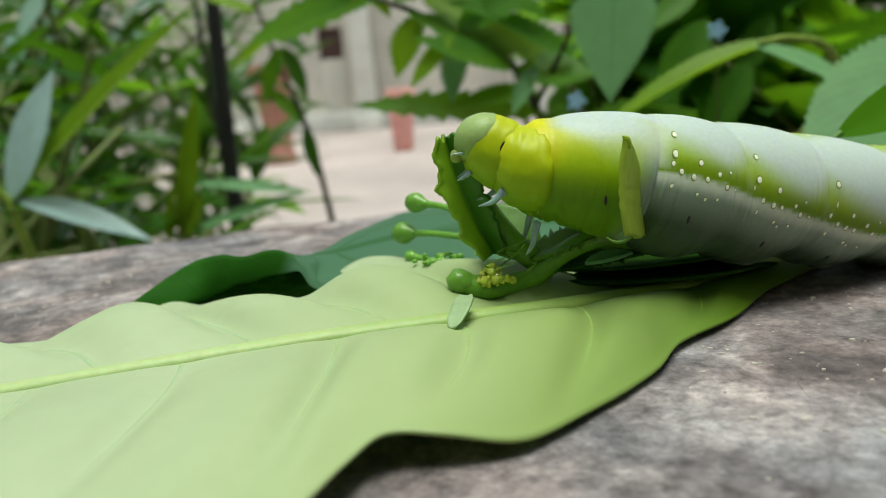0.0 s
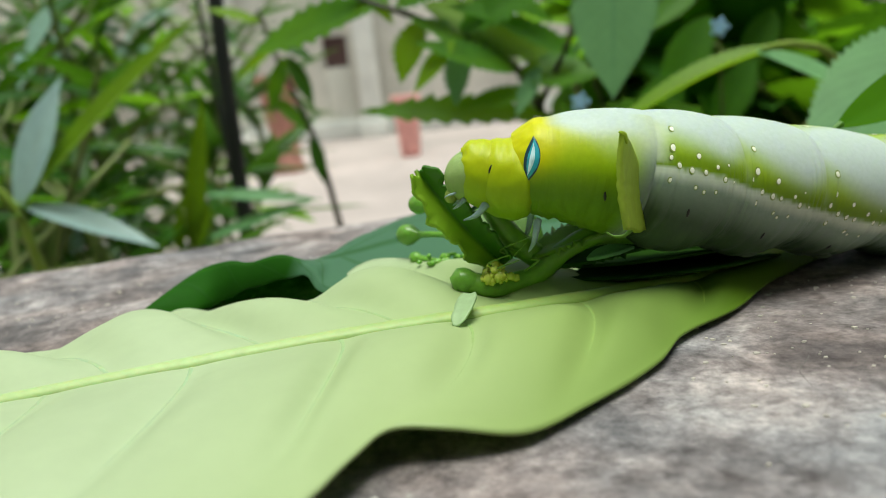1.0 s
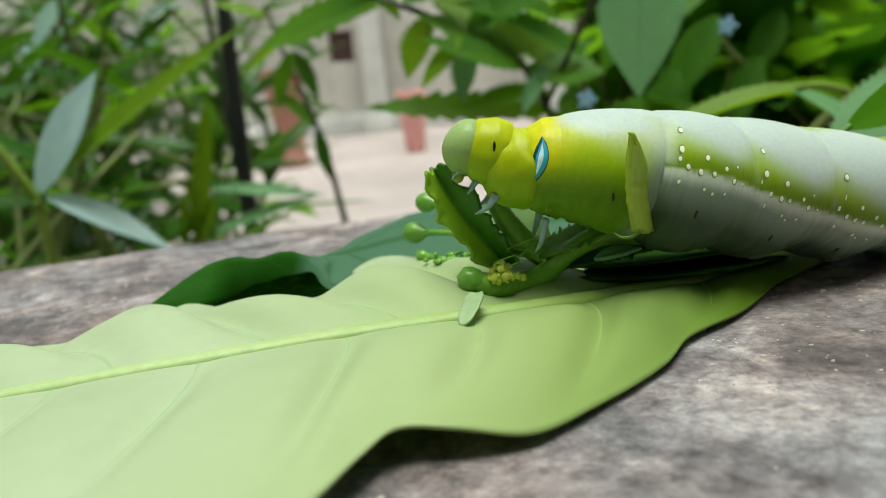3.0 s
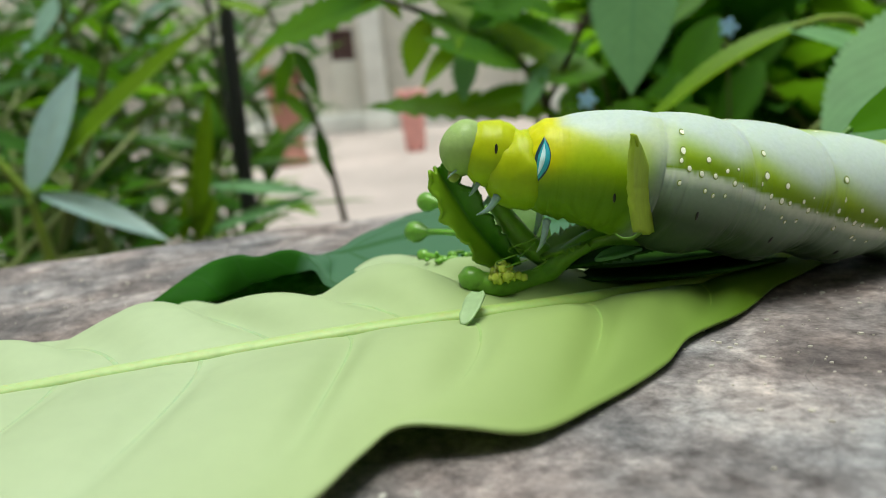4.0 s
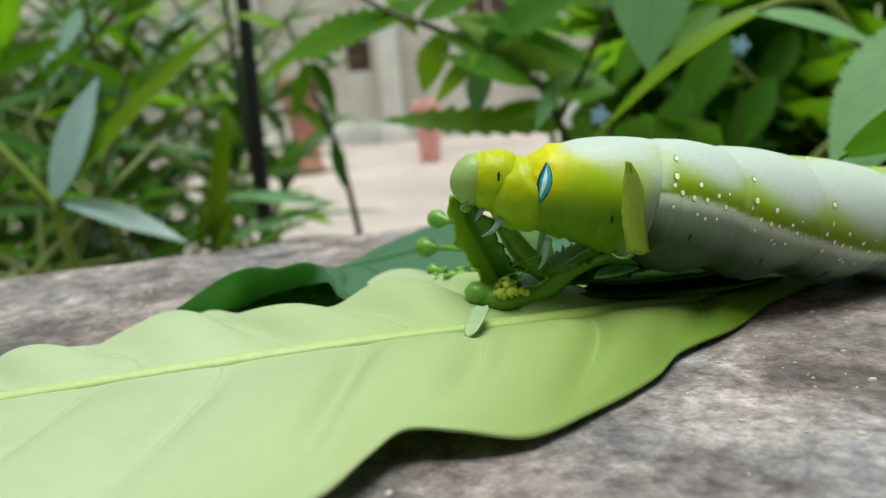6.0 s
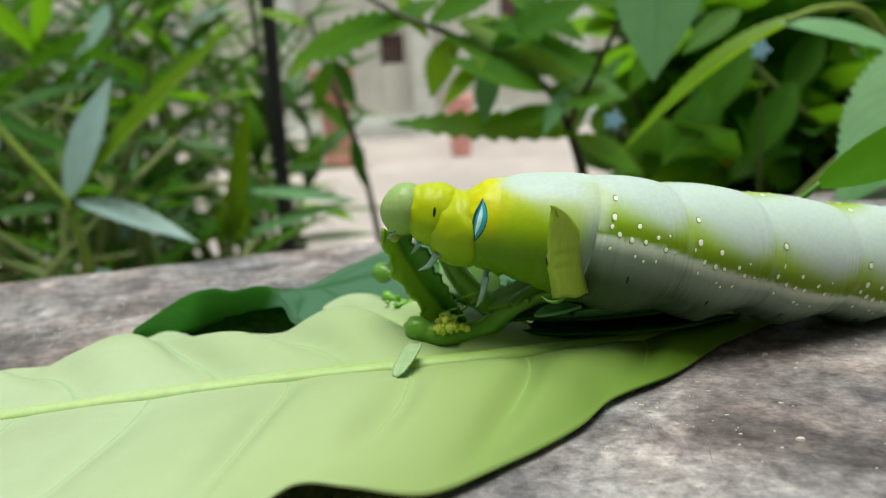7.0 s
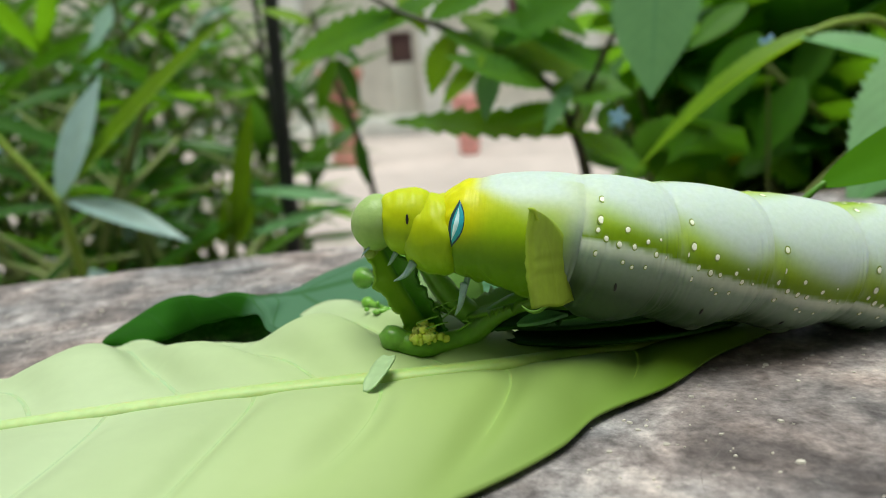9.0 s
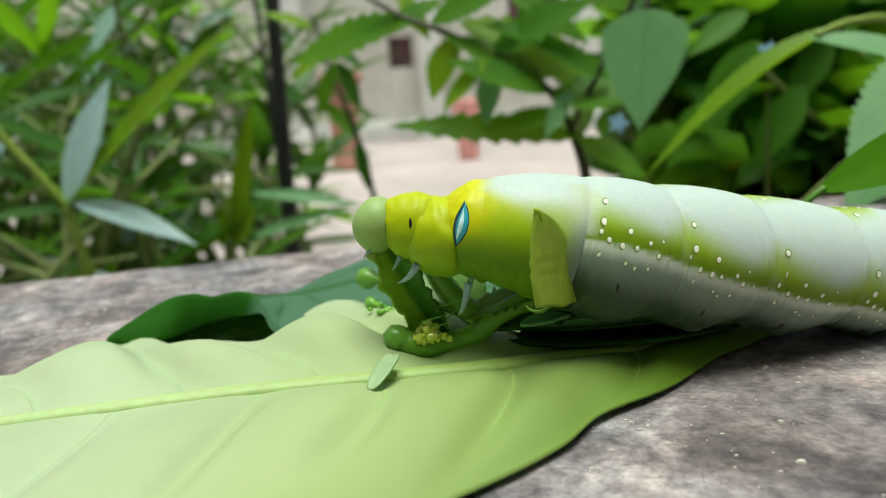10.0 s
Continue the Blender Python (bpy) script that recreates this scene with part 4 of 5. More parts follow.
# ---- cut leaf, sprig with buds, crumbs ----
def build_cut_leaf():
    leaf = thing("leaf_fragment", (17, 68, 0), "yellow-green torn piece of leaf standing on edge", "leaf fragment")
    grid = []
    for i in range(31):
        v = i / 30
        z = 12.7 + (21.6 - 12.7) * v
        wide = 11.3 * (1 - v ** 2.5) ** 0.85 + 0.2
        row = []
        for j in range(9):
            u = j / 8
            jag = 0.14 * noise.noise(Vector((0, v * 14, 5))) * (1 - u)
            bow = -0.45 * math.sin(math.pi * v) * (1 - u)
            row.append(Vector((16.4 + 0.375 * wide * u + jag + bow + 0.25 * v, 66.3 + wide * u * 0.91 + 0.6 * v, z - 2.7 * u * (1 - v) + 0.3 * u * math.sin(u * 9) * (1 - v))))
        grid.append(row)
    part("blade", sheet(grid, 0.45), M_CUT, leaf)
    hook = [(17.2, 67.4, 20.6), (16.9, 67.0, 21.5), (16.4, 66.8, 21.8)]
    part("hooked_tip", tube(hook, [0.14, 0.2, 0.1], 16, 10, 0.2), M_CUT, leaf, "green hooked tip")
    part("foot", tube([(17.6, 69.4, 12.0), (16.8, 69.3, 11.5), (15.9, 69.6, 11.5), (15.3, 70.0, 11.9)], [0.2, 0.18, 0.14, 0.06], 16, 8, 0.2), M_CHEWED, leaf, "curled dark green leaf stub")


def bud(sprig, stalk, size, name="bud"):
    b = part(name, tube(stalk, [0.42, 0.42, 0.5], 18, 10, 0.05), M_BUD, sprig, "thin green bud stalk")
    end, before = Vector(stalk[-1]), Vector(stalk[-2])
    way = (end - before).normalized()
    tip = end + way * size * 1.9
    part("bud_tip", tube([end - way * size * 0.9, end, end + way * size, tip], [0.42, size * 0.62, size * 0.98, size * 0.96, size * 0.5], 22, 16, 0.05), M_BUD, b, "round shiny green flower bud")


def build_sprig():
    sprig = thing("sprig", (3, 82, 0), "chewed green sprig with flower buds lying on the leaf", "sprig")
    part("stalk", tube([(0.8, 79.4, 5.8), (3.0, 79.6, 5.0), (6.0, 80.6, 4.8), (9.5, 81.2, 5.6), (12.5, 81.0, 8.0), (16.5, 81.0, 9.4), (23, 82.5, 8.2)], [1.3, 1.45, 1.25, 1.15, 1.15, 1.2, 1.1], 50, 16, 0.05), M_STALK, sprig, "thick curved green stalk")
    part("stalk_end", tube([(1.6, 79.4, 5.5), (0.7, 79.3, 6.0), (-0.3, 79.0, 6.4)], [1.3, 1.5, 1.2], 12, 18, 0.12), M_BUD, sprig, "cut pale green stalk end")
    part("branch", tube([(10.2, 83.2, 6.6), (7.6, 83.4, 8.6), (5.4, 83.4, 11.6), (4.0, 83.4, 14.4)], [1.5, 1.45, 1.3, 1.0], 28, 14, 0.06), M_STALK, sprig, "upright bent green branch")
    bud(sprig, [(2.0, 90, 8.8), (-2.6, 95, 8.7), (-6.0, 98.2, 8.4)], 1.5)
    bud(sprig, [(2.5, 90, 11.5), (-1.0, 94.5, 12.3), (-4.0, 97.4, 12.5)], 1.35)
    bud(sprig, [(1.8, 88, 5.6), (-2.2, 92, 5.5), (-5.5, 95.5, 5.6)], 0.8)
    rng = random.Random(11)
    for k in range(58):
        x, y = rng.gauss(4.1, 0.9), rng.uniform(78.2, 80.2)
        z = 5.7 + rng.uniform(0, 1.7) * math.exp(-((x - 4.1) / 1.4) ** 2)
        r = rng.choice((0.28, 0.36, 0.45, 0.6))
        b = oval(r * rng.uniform(0.8, 1.3), r, r * rng.uniform(0.8, 1.1), 8, 12)
        for v in b.verts:
            v.co *= 1 + 0.4 * noise.noise(v.co * 3.1 + Vector((k * 1.7, 0, 0)))
        bmesh.ops.translate(b, verts=b.verts, vec=(x, y, z))
        part("floret", b, M_FLORET, sprig)
    for k in range(34):
        x, y, z = rng.gauss(-1.5, 2.2), rng.uniform(90, 94), rng.uniform(5.0, 6.2)
        b = oval(rng.uniform(0.3, 0.8), rng.uniform(0.3, 0.5), rng.uniform(0.25, 0.5), 8, 10)
        bmesh.ops.translate(b, verts=b.verts, vec=(x, y, z))
        part("floret", b, M_BUD, sprig)

    def blade(name, base, tip, width, up, mat, label, arch=0.1, fold=0.5, ragged=0.0):
        length = (Vector(tip) - Vector(base)).length
        g = leaf_grid(length, width, arch, fold, 0, 0, 0.55, 40, 11, 0.3)
        if ragged:
            for i, row in enumerate(g):
                for j, p in enumerate(row):
                    if j in (0, 10):
                        p.x *= 1 + ragged * noise.noise(Vector((i * 0.9, j, 3)))
        bm = sheet(g, 0.4)
        m = aim(base, tip, up)
        m.translation = Vector(base)
        bm.transform(m)
        return part(name, bm, mat, sprig, label)

    blade("small_leaf", (10, 84, 6.5), (3.0, 89, 13.5), 7.5, (0.2, -0.6, 0.7), M_CHEWED, "light green small leaf", 0.15, 0.2)
    blade("small_leaf", (8, 83, 7.2), (18.5, 80.5, 11.0), 5.0, (0.1, -0.5, 1), M_CHEWED, "dark green torn small leaf", 0.1, 0.3, 0.9)
    blade("small_leaf", (10, 81.5, 6.0), (24, 83, 7.6), 4.0, (0.1, -0.4, 1), M_UNDER_SHADE, "dark green torn small leaf", 0.05, 0.3, 0.9)
    # near-black blades added to darken the gap under the body and block light
    blade("small_leaf", (15, 89, 3.5), (50, 99, 4.5), 13.0, (0.1, -0.9, 0.35), M_UNDER_SHADE, "near-black leaf added for the shade under the body", 0.03, 0.12)
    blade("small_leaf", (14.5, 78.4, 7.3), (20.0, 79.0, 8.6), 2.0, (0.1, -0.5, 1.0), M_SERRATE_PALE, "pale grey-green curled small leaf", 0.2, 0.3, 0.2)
    blade("small_leaf", (13, 81.6, 4.4), (42, 92.5, 2.4), 10.0, (0.1, -0.15, 1), M_UNDER_SHADE, "near-black leaf added for the shade under the body", 0.03, 0.12)
    blade("small_leaf", (12, 84, 5.4), (40, 96, 3.0), 12.0, (0.0, -0.1, 1), M_UNDER_SHADE, "near-black leaf added for the shade under the body", 0.03, 0.12)
    for k in range(7):
        a = Vector((rng.uniform(4, 9), rng.uniform(79, 84), rng.uniform(6, 8)))
        part("thread", tube([a, a + Vector((rng.uniform(-2, 2), -0.6, rng.uniform(0.3, 1.4))), a + Vector((rng.uniform(-3, 3), -0.8, rng.uniform(0.8, 2.6)))], [0.13, 0.10, 0.07], 10, 6), M_STALK, sprig)

    # the folded leaf being eaten: hinged at its foot
    g = []
    for i in range(71):
        v = i / 70
        row = []
        half = smooth_of((0, 0.3, 0.6, 0.85, 1.0), (1.3, 2.15, 2.25, 2.0, 1.0), v)
        for j in range(19):
            u = 2 * j / 18 - 1
            edge = 1 + (0.6 * noise.noise(Vector((v * 7, 2 + (u > 0) * 5, 0))) + 0.16 * noise.noise(Vector((v * 19.3, 2 + (u > 0) * 5, 0))) + 0.12 * noise.noise(Vector((v * 41.7, 9 + (u > 0) * 5, 0)))) * max(0, abs(u) - 0.55) / 0.45
            x = u * half * edge
            row.append(Vector((x - 0.45 * math.sin(math.pi * v), abs(u) * -1.9 * (1 - 0.3 * v) + 1.0, v * (14.6 + 1.2 * noise.noise(Vector((u * 3.1, 0, 8))) + 0.7 * noise.noise(Vector((u * 9.0, 0, 8)))))))
        g.append(row)
    return part("eaten_leaf", sheet(g, 0.4), M_EATEN, sprig, "dark green folded leaf with bitten ragged edge", EATEN_AT)


EATEN_AT = (5.2, 81.8, 7.0)


def build_crumbs():
    c = thing("leaf_crumb", (0.3, 71, 4.4), "small pale green leaf crumb on the leaf", "leaf crumb")
    g = []
    for i in range(21):
        v = i / 20
        half = smooth_of((0, 0.12, 0.5, 0.85, 1.0), (0.65, 0.95, 1.0, 0.75, 0.3), v)
        g.append([Vector((u * half * (1 + 0.12 * noise.noise(Vector((v * 6, u, 2)))) + 0.5 * v * v, v * 5.4, 0.2 * u * u + 0.25 * math.sin(v * 3.1))) for u in (-1, -0.66, -0.33, 0, 0.33, 0.66, 1)])
    bm = sheet(g, 0.2)
    m = aim((1.2, 73.5, 6.0), (0.2, 69.2, 4.4), (-0.2, -0.6, 0.8))
    m.translation = Vector((1.2, 73.5, 6.0))
    bm.transform(m)
    part("blade", bm, M_CRUMBLEAF, c)
    d = thing("crumb", (46.8, 98.0, 0), "small white crumb on the concrete", "crumb")
    b = oval(1.6, 0.9, 0.7, 8, 12)
    for v in b.verts:
        v.co *= 1 + 0.25 * noise.noise(v.co * 1.5)
    bmesh.ops.translate(b, verts=b.verts, vec=(46.8, 98.0, 0.4))
    part("piece", b, M_CRUMB, d)


def build_grit():
    """Pale chips and grit lying about on the ledge."""
    rng = random.Random(77)
    g = thing("grit", (0, 100, 0), "pale grit and flakes scattered on the concrete", "grit", "", "stuff")
    bm = bmesh.new()
    for k in range(420):
        if k < 240:
            x, y = rng.uniform(-95, -25), rng.uniform(98, 150)
        else:
            x, y = rng.uniform(20, 75), rng.uniform(45, 92)
        if y > 165 + 0.315 * x:
            continue
        r = rng.choice((0.12, 0.15, 0.2, 0.32)) * rng.uniform(0.7, 1.3)
        turn, n = rng.uniform(0, 6.28), rng.randint(5, 7)
        base = Vector((x, y, 0.35 * noise.noise(Vector((x, y, 0)) * 0.08) + 0.18 * noise.noise(Vector((x, y, 7)) * 0.3) - 0.15))
        low, top = [], []
        for s in range(n):
            a = turn + 6.283 * s / n
            q = r * rng.uniform(0.6, 1.2)
            low.append(bm.verts.new(base + Vector((q * math.cos(a) * 1.3, q * math.sin(a), -0.15))))
            top.append(bm.verts.new(base + Vector((q * 0.7 * math.cos(a) * 1.3, q * 0.7 * math.sin(a), 0.10 + r * 0.2 * rng.random()))))
        for s in range(n):
            bm.faces.new((low[s], low[(s + 1) % n], top[(s + 1) % n], top[s]))
        bm.faces.new(top)
    part("chips", bm, M_GRIT, g, smooth=False)


# ---- plants behind the ledge ----
def plant_leaf(plant, base, tip, width, up, material, label="", name="leaf", **shape):
    length = (Vector(tip) - Vector(base)).length
    me = mesh_of(name, sheet(leaf_grid(length, width, **shape), 0), material)
    return shared(name, me, plant, Matrix.Translation(-Vector(plant["at"]) * MM) @ aim(base, tip, up), label)


SHOOT_AT = (-211, 336, -6)


def build_near_plant():
    p = thing("oleander_shoot", SHOOT_AT, "young shoot with long narrow leaves", "plant")
    part("stem", tube([(-185, 350, GROUND), (-196, 345, -150), (-204, 337, -50), (-211, 336, -6)], [4.0, 3.6, 3.0, 2.4], 24, 10), M_SHOOT, p)
    part("stem", tube([(-211, 336, -6), (-222, 333, 12), (-238, 330, 37), (-262, 326, 90)], [2.4, 2.2, 2.0, 1.6], 20, 10), M_SHOOT, p)
    plant_leaf(p, (-211, 336, -6), (-185, 339, 57), 25, (-0.35, -0.85, 0.35), M_GLAUCOUS, "grey-blue sheen narrow leaf", arch=0.13, fold=0.1, belly=0.5)
    plant_leaf(p, (-211, 335, -6), (-108, 338, 82), 19, (-0.5, -0.6, 0.6), M_BLADE, "long olive-green leaf", arch=0.03, fold=0.5, belly=0.45)
    plant_leaf(p, (-206, 334, -4), (-140, 325, -17), 15, (0.2, -0.5, 1), M_GLAUCOUS, "grey-blue sheen narrow leaf", arch=0.26, fold=0.2, belly=0.45)
    plant_leaf(p, (-208, 334, -8), (-262, 322, -6), 15, (-0.2, -0.3, 1), M_OLEANDER, "", arch=0.15, fold=0.2)
    plant_leaf(p, (-203, 338, -40), (-172, 330, -70), 15, (0.2, -0.5, 1), M_GLAUCOUS, "", arch=0.1, fold=0.2)
    plant_leaf(p, (-204, 338, -30), (-250, 330, -66), 15, (-0.2, -0.5, 1), M_OLEANDER, "", arch=0.1, fold=0.2)
    return p


def build_hanging_shoot():
    """A slack shoot with drooping narrow leaves, and low arching leaves by the ledge."""
    p = thing("drooping_shoot", (-125, 600, GROUND), "slack shoot with drooping narrow leaves", "plant")
    part("stem", tube([(-95, 640, GROUND), (-105, 620, -150), (-112, 603, -45), (-121, 600, 10), (-140, 600, 70), (-150, 602, 110)], [4, 3.4, 2.6, 2.2, 1.8, 1.4], 24, 8), M_TWIG, p)
    for base, tip, w, mat in (((-133, 598, 72), (-153, 590, 27), 15, M_SERRATE), ((-131, 598, 72), (-113, 590, 30), 14, M_OLEANDER), ((-147, 600, 40), (-120, 588, 12), 13, M_SERRATE),
                              ((-140, 600, 80), (-175, 590, 60), 13, M_LIME), ((-138, 600, 85), (-108, 594, 66), 13, M_OLEANDER), ((-121, 599, 8), (-114, 590, -34), 12, M_OLEANDER),
                              ((-221, 606, -33), (-119, 596, -40), 13, M_SERRATE_PALE), ((-226, 604, -72), (-126, 594, -38), 13, M_SERRATE_PALE), ((-150, 602, 100), (-190, 592, 118), 14, M_LIME)):
        plant_leaf(p, base, tip, w, (0.1, -0.6, 0.7), mat, arch=0.15, fold=0.25)


def build_reed():
    """Upright yellow-green blades beside the iron post."""
    p = thing("upright_shoot", (-206, 520, GROUND), "upright shoot with yellow-green blades", "plant")
    part("stem", tube([(-210, 524, GROUND), (-208, 522, -200), (-206, 521, -32)], [3.0, 2.6, 2.0], 20, 8), M_STEM, p)
    for base, tip, w in (((-206, 520, -65), (-179, 520, 46), 15), ((-217, 520, -64), (-197, 520, -13), 12), ((-204, 520, -63), (-186, 520, -30), 12)):
        plant_leaf(p, base, tip, w, (0.3, -0.9, 0.3), M_BLADE, arch=0.04, fold=0.25)


def build_shrub(name, label, stems, leaf_count, length, width, materials, seed, shape=None, group="", clear_of=None):
    """A shrub of leaning stems with leaves all along them; none reach past x = clear_of."""
    rng = random.Random(seed)
    foot = stems[0][0]
    p = thing(name, foot, label, "shrub", group)
    inv = Matrix.Translation(-Vector(foot) * MM)
    meshes = []
    for mat in materials:
        for _ in range(3):
            l = rng.uniform(0.8, 1.15)
            sh = dict(arch=rng.uniform(0.05, 0.3), fold=rng.uniform(0.1, 0.4), belly=rng.uniform(0.4, 0.55), rows=16, cols=5, twist=rng.uniform(-0.5, 0.5))
            sh.update(shape or {})
            meshes.append(mesh_of("leaf", sheet(leaf_grid(length * l, width * rng.uniform(0.85, 1.2), **sh), 0), mat))
    for st in stems:
        part("stem", tube(st, [5.0, 4.0, 3.0, 1.6], 16, 8), M_STEM, p)
    for k in range(leaf_count):
        st = stems[k % len(stems)]
        f = rng.random()
        base = curve_at(st, 0.30 + 0.70 * f)
        a = rng.uniform(0, 2 * math.pi)
        lift = rng.uniform(-0.5, 0.9)
        d = Vector((math.cos(a), math.sin(a), lift)).normalized()
        s = rng.uniform(0.65, 1.2)
        m = inv @ aim(base, base + d, Vector((rng.uniform(-0.4, 0.4), rng.uniform(-0.4, 0.4), 1))) @ Matrix.Diagonal((s, s, s, 1))
        chosen = rng.choice(meshes)
        if clear_of is None or min(base.x, base.x + d.x * length * s) > clear_of:
            shared("leaf", chosen, p, m)
    return p


def build_left_shrubs():
    rng = random.Random(21)
    for n, (cx, cy, count, top, mats) in enumerate(((-300, 470, 45, -5, (M_OLEANDER, M_OLEANDER)), (-430, 480, 75, 20, (M_OLEANDER, M_OLEANDER, M_SERRATE)), (-330, 640, 55, 10, (M_OLEANDER, M_OLEANDER)), (-330, 820, 150, 130, (M_OLEANDER, M_OLEANDER)), (-430, 960, 150, 170, (M_OLEANDER, M_SERRATE)), (-350, 560, 130, 60, (M_OLEANDER, M_OLEANDER, M_SERRATE)), (-440, 600, 120, 90, (M_OLEANDER, M_OLEANDER, M_GLAUCOUS)), (-580, 660, 130, 110, (M_OLEANDER, M_SERRATE)), (-360, 760, 110, 140, (M_OLEANDER, M_SERRATE)), (-520, 860, 130, 190, (M_OLEANDER, M_OLEANDER, M_GLAUCOUS)), (-640, 1000, 220, 270, (M_OLEANDER, M_OLEANDER)), (-930, 1250, 220, 360, (M_OLEANDER, M_OLEANDER)), (-740, 1150, 140, 240, (M_OLEANDER, M_OLEANDER, M_SERRATE)),
                                                     (-520, 1350, 130, 260, (M_OLEANDER, M_SERRATE)), (-1150, 1600, 150, 360, (M_OLEANDER, M_OLEANDER, M_GLAUCOUS)))):
        stems = []
        for k in range(7):
            x, y = cx + rng.uniform(-90, 90), cy + rng.uniform(-70, 70)
            stems.append([(x, y, GROUND), (x + rng.uniform(-30, 30), y + rng.uniform(-20, 20), GROUND + 0.4 * (top - GROUND)),
                          (x + rng.uniform(-90, 90), y + rng.uniform(-60, 60), GROUND + 0.75 * (top - GROUND)), (x + rng.uniform(-150, 150), y + rng.uniform(-90, 90), top + rng.uniform(-80, 60))])
        build_shrub("oleander_shrub", "dense shrub with long narrow dark green leaves", stems, int(count * 0.68), 120, 17, mats, 30 + n, group="narrow-leaved shrubs")


def build_frond():
    """The bright arching leaf stalk with toothed leaflets that sways behind the caterpillar."""
    p = thing("toothed_frond", FROND_AT, "arching leaf stalk with bright green toothed leaflets", "frond")
    part("stalk", tube([(150, 262, 20), (128, 250, 46), (111, 242, 49), (98, 236, 46)], [1.6, 1.4, 1.2, 0.9], 20, 8), M_SHOOT, p)
    plant_leaf(p, (108, 241, 48), (36, 238, 25), 13, (-0.35, -0.25, 0.9), M_LIME, "bright green toothed leaflet", arch=0.4, fold=0.55, teeth=22, depth=0.16, belly=0.4, rows=66, cols=7)
    plant_leaf(p, (96, 236, 45), (131, 222, 34), 14, (0, -0.5, 1), M_SERRATE_PALE, "pale green toothed leaflet", arch=0.1, fold=0.3, teeth=18, depth=0.16, rows=54)
    return p


BROAD_AT = (148, 214, 47)


def build_broad_leaf():
    """The broad toothed leaf that hangs over the ledge from its own stalk."""
    p = thing("toothed_leaf", BROAD_AT, "broad pale green leaf with sharp teeth hanging on its stalk", "leaf")
    part("stalk", tube([(160, 262, 42), (156, 240, 51), (148, 214, 47)], [1.3, 1.2, 1.0], 16, 8), M_STEM, p)
    plant_leaf(p, (148, 214, 47), (93, 188, -1), 38, (-0.5, -0.6, 0.6), M_BROAD, "", name="blade", arch=0.05, fold=0.2, teeth=26, depth=0.11, belly=0.45, rows=130, cols=11)
    return p


HANGING_AT = (58, 256, 58)


def build_hanging_leaf():
    """The grey-green toothed leaf that dangles from a thin twig."""
    p = thing("toothed_leaf", HANGING_AT, "hanging grey-green leaf with fine teeth on a twig", "leaf")
    part("stalk", tube([(58, 256, 58), (59, 259, 64), (60, 268, 69)], [0.7, 0.8, 0.9], 12, 8), M_TWIG, p)
    plant_leaf(p, (58, 256, 58), (53.5, 247, 18.5), 30, (-0.15, -0.7, 0.7), M_SERRATE_PALE, "", name="blade", arch=0.02, fold=0.1, belly=0.24, teeth=18, depth=0.16, rows=90, cols=9)
    return p


def build_bright_leaf():
    """A smooth young leaf whose stalk rises from behind the caterpillar."""
    p = thing("young_leaf", (50, 108, 0), "smooth bright green young leaf on a short stalk", "leaf")
    part("stalk", tube([(47.5, 107.5, 0.3), (50.5, 107, 7), (53.2, 106.7, 13.2), (57.0, 107.0, 16.6)], [0.7, 0.6, 0.5, 0.42], 18, 10), M_BLADE_STALK, p)
    plant_leaf(p, (56.2, 107.0, 16.0), (100, 112, 33.0), 8.6, (-0.25, -0.75, 0.6), M_YOUNG, "", name="blade", arch=0.05, fold=0.1, belly=0.36, rows=40, cols=9)


FROND_AT = (150, 262, 20)


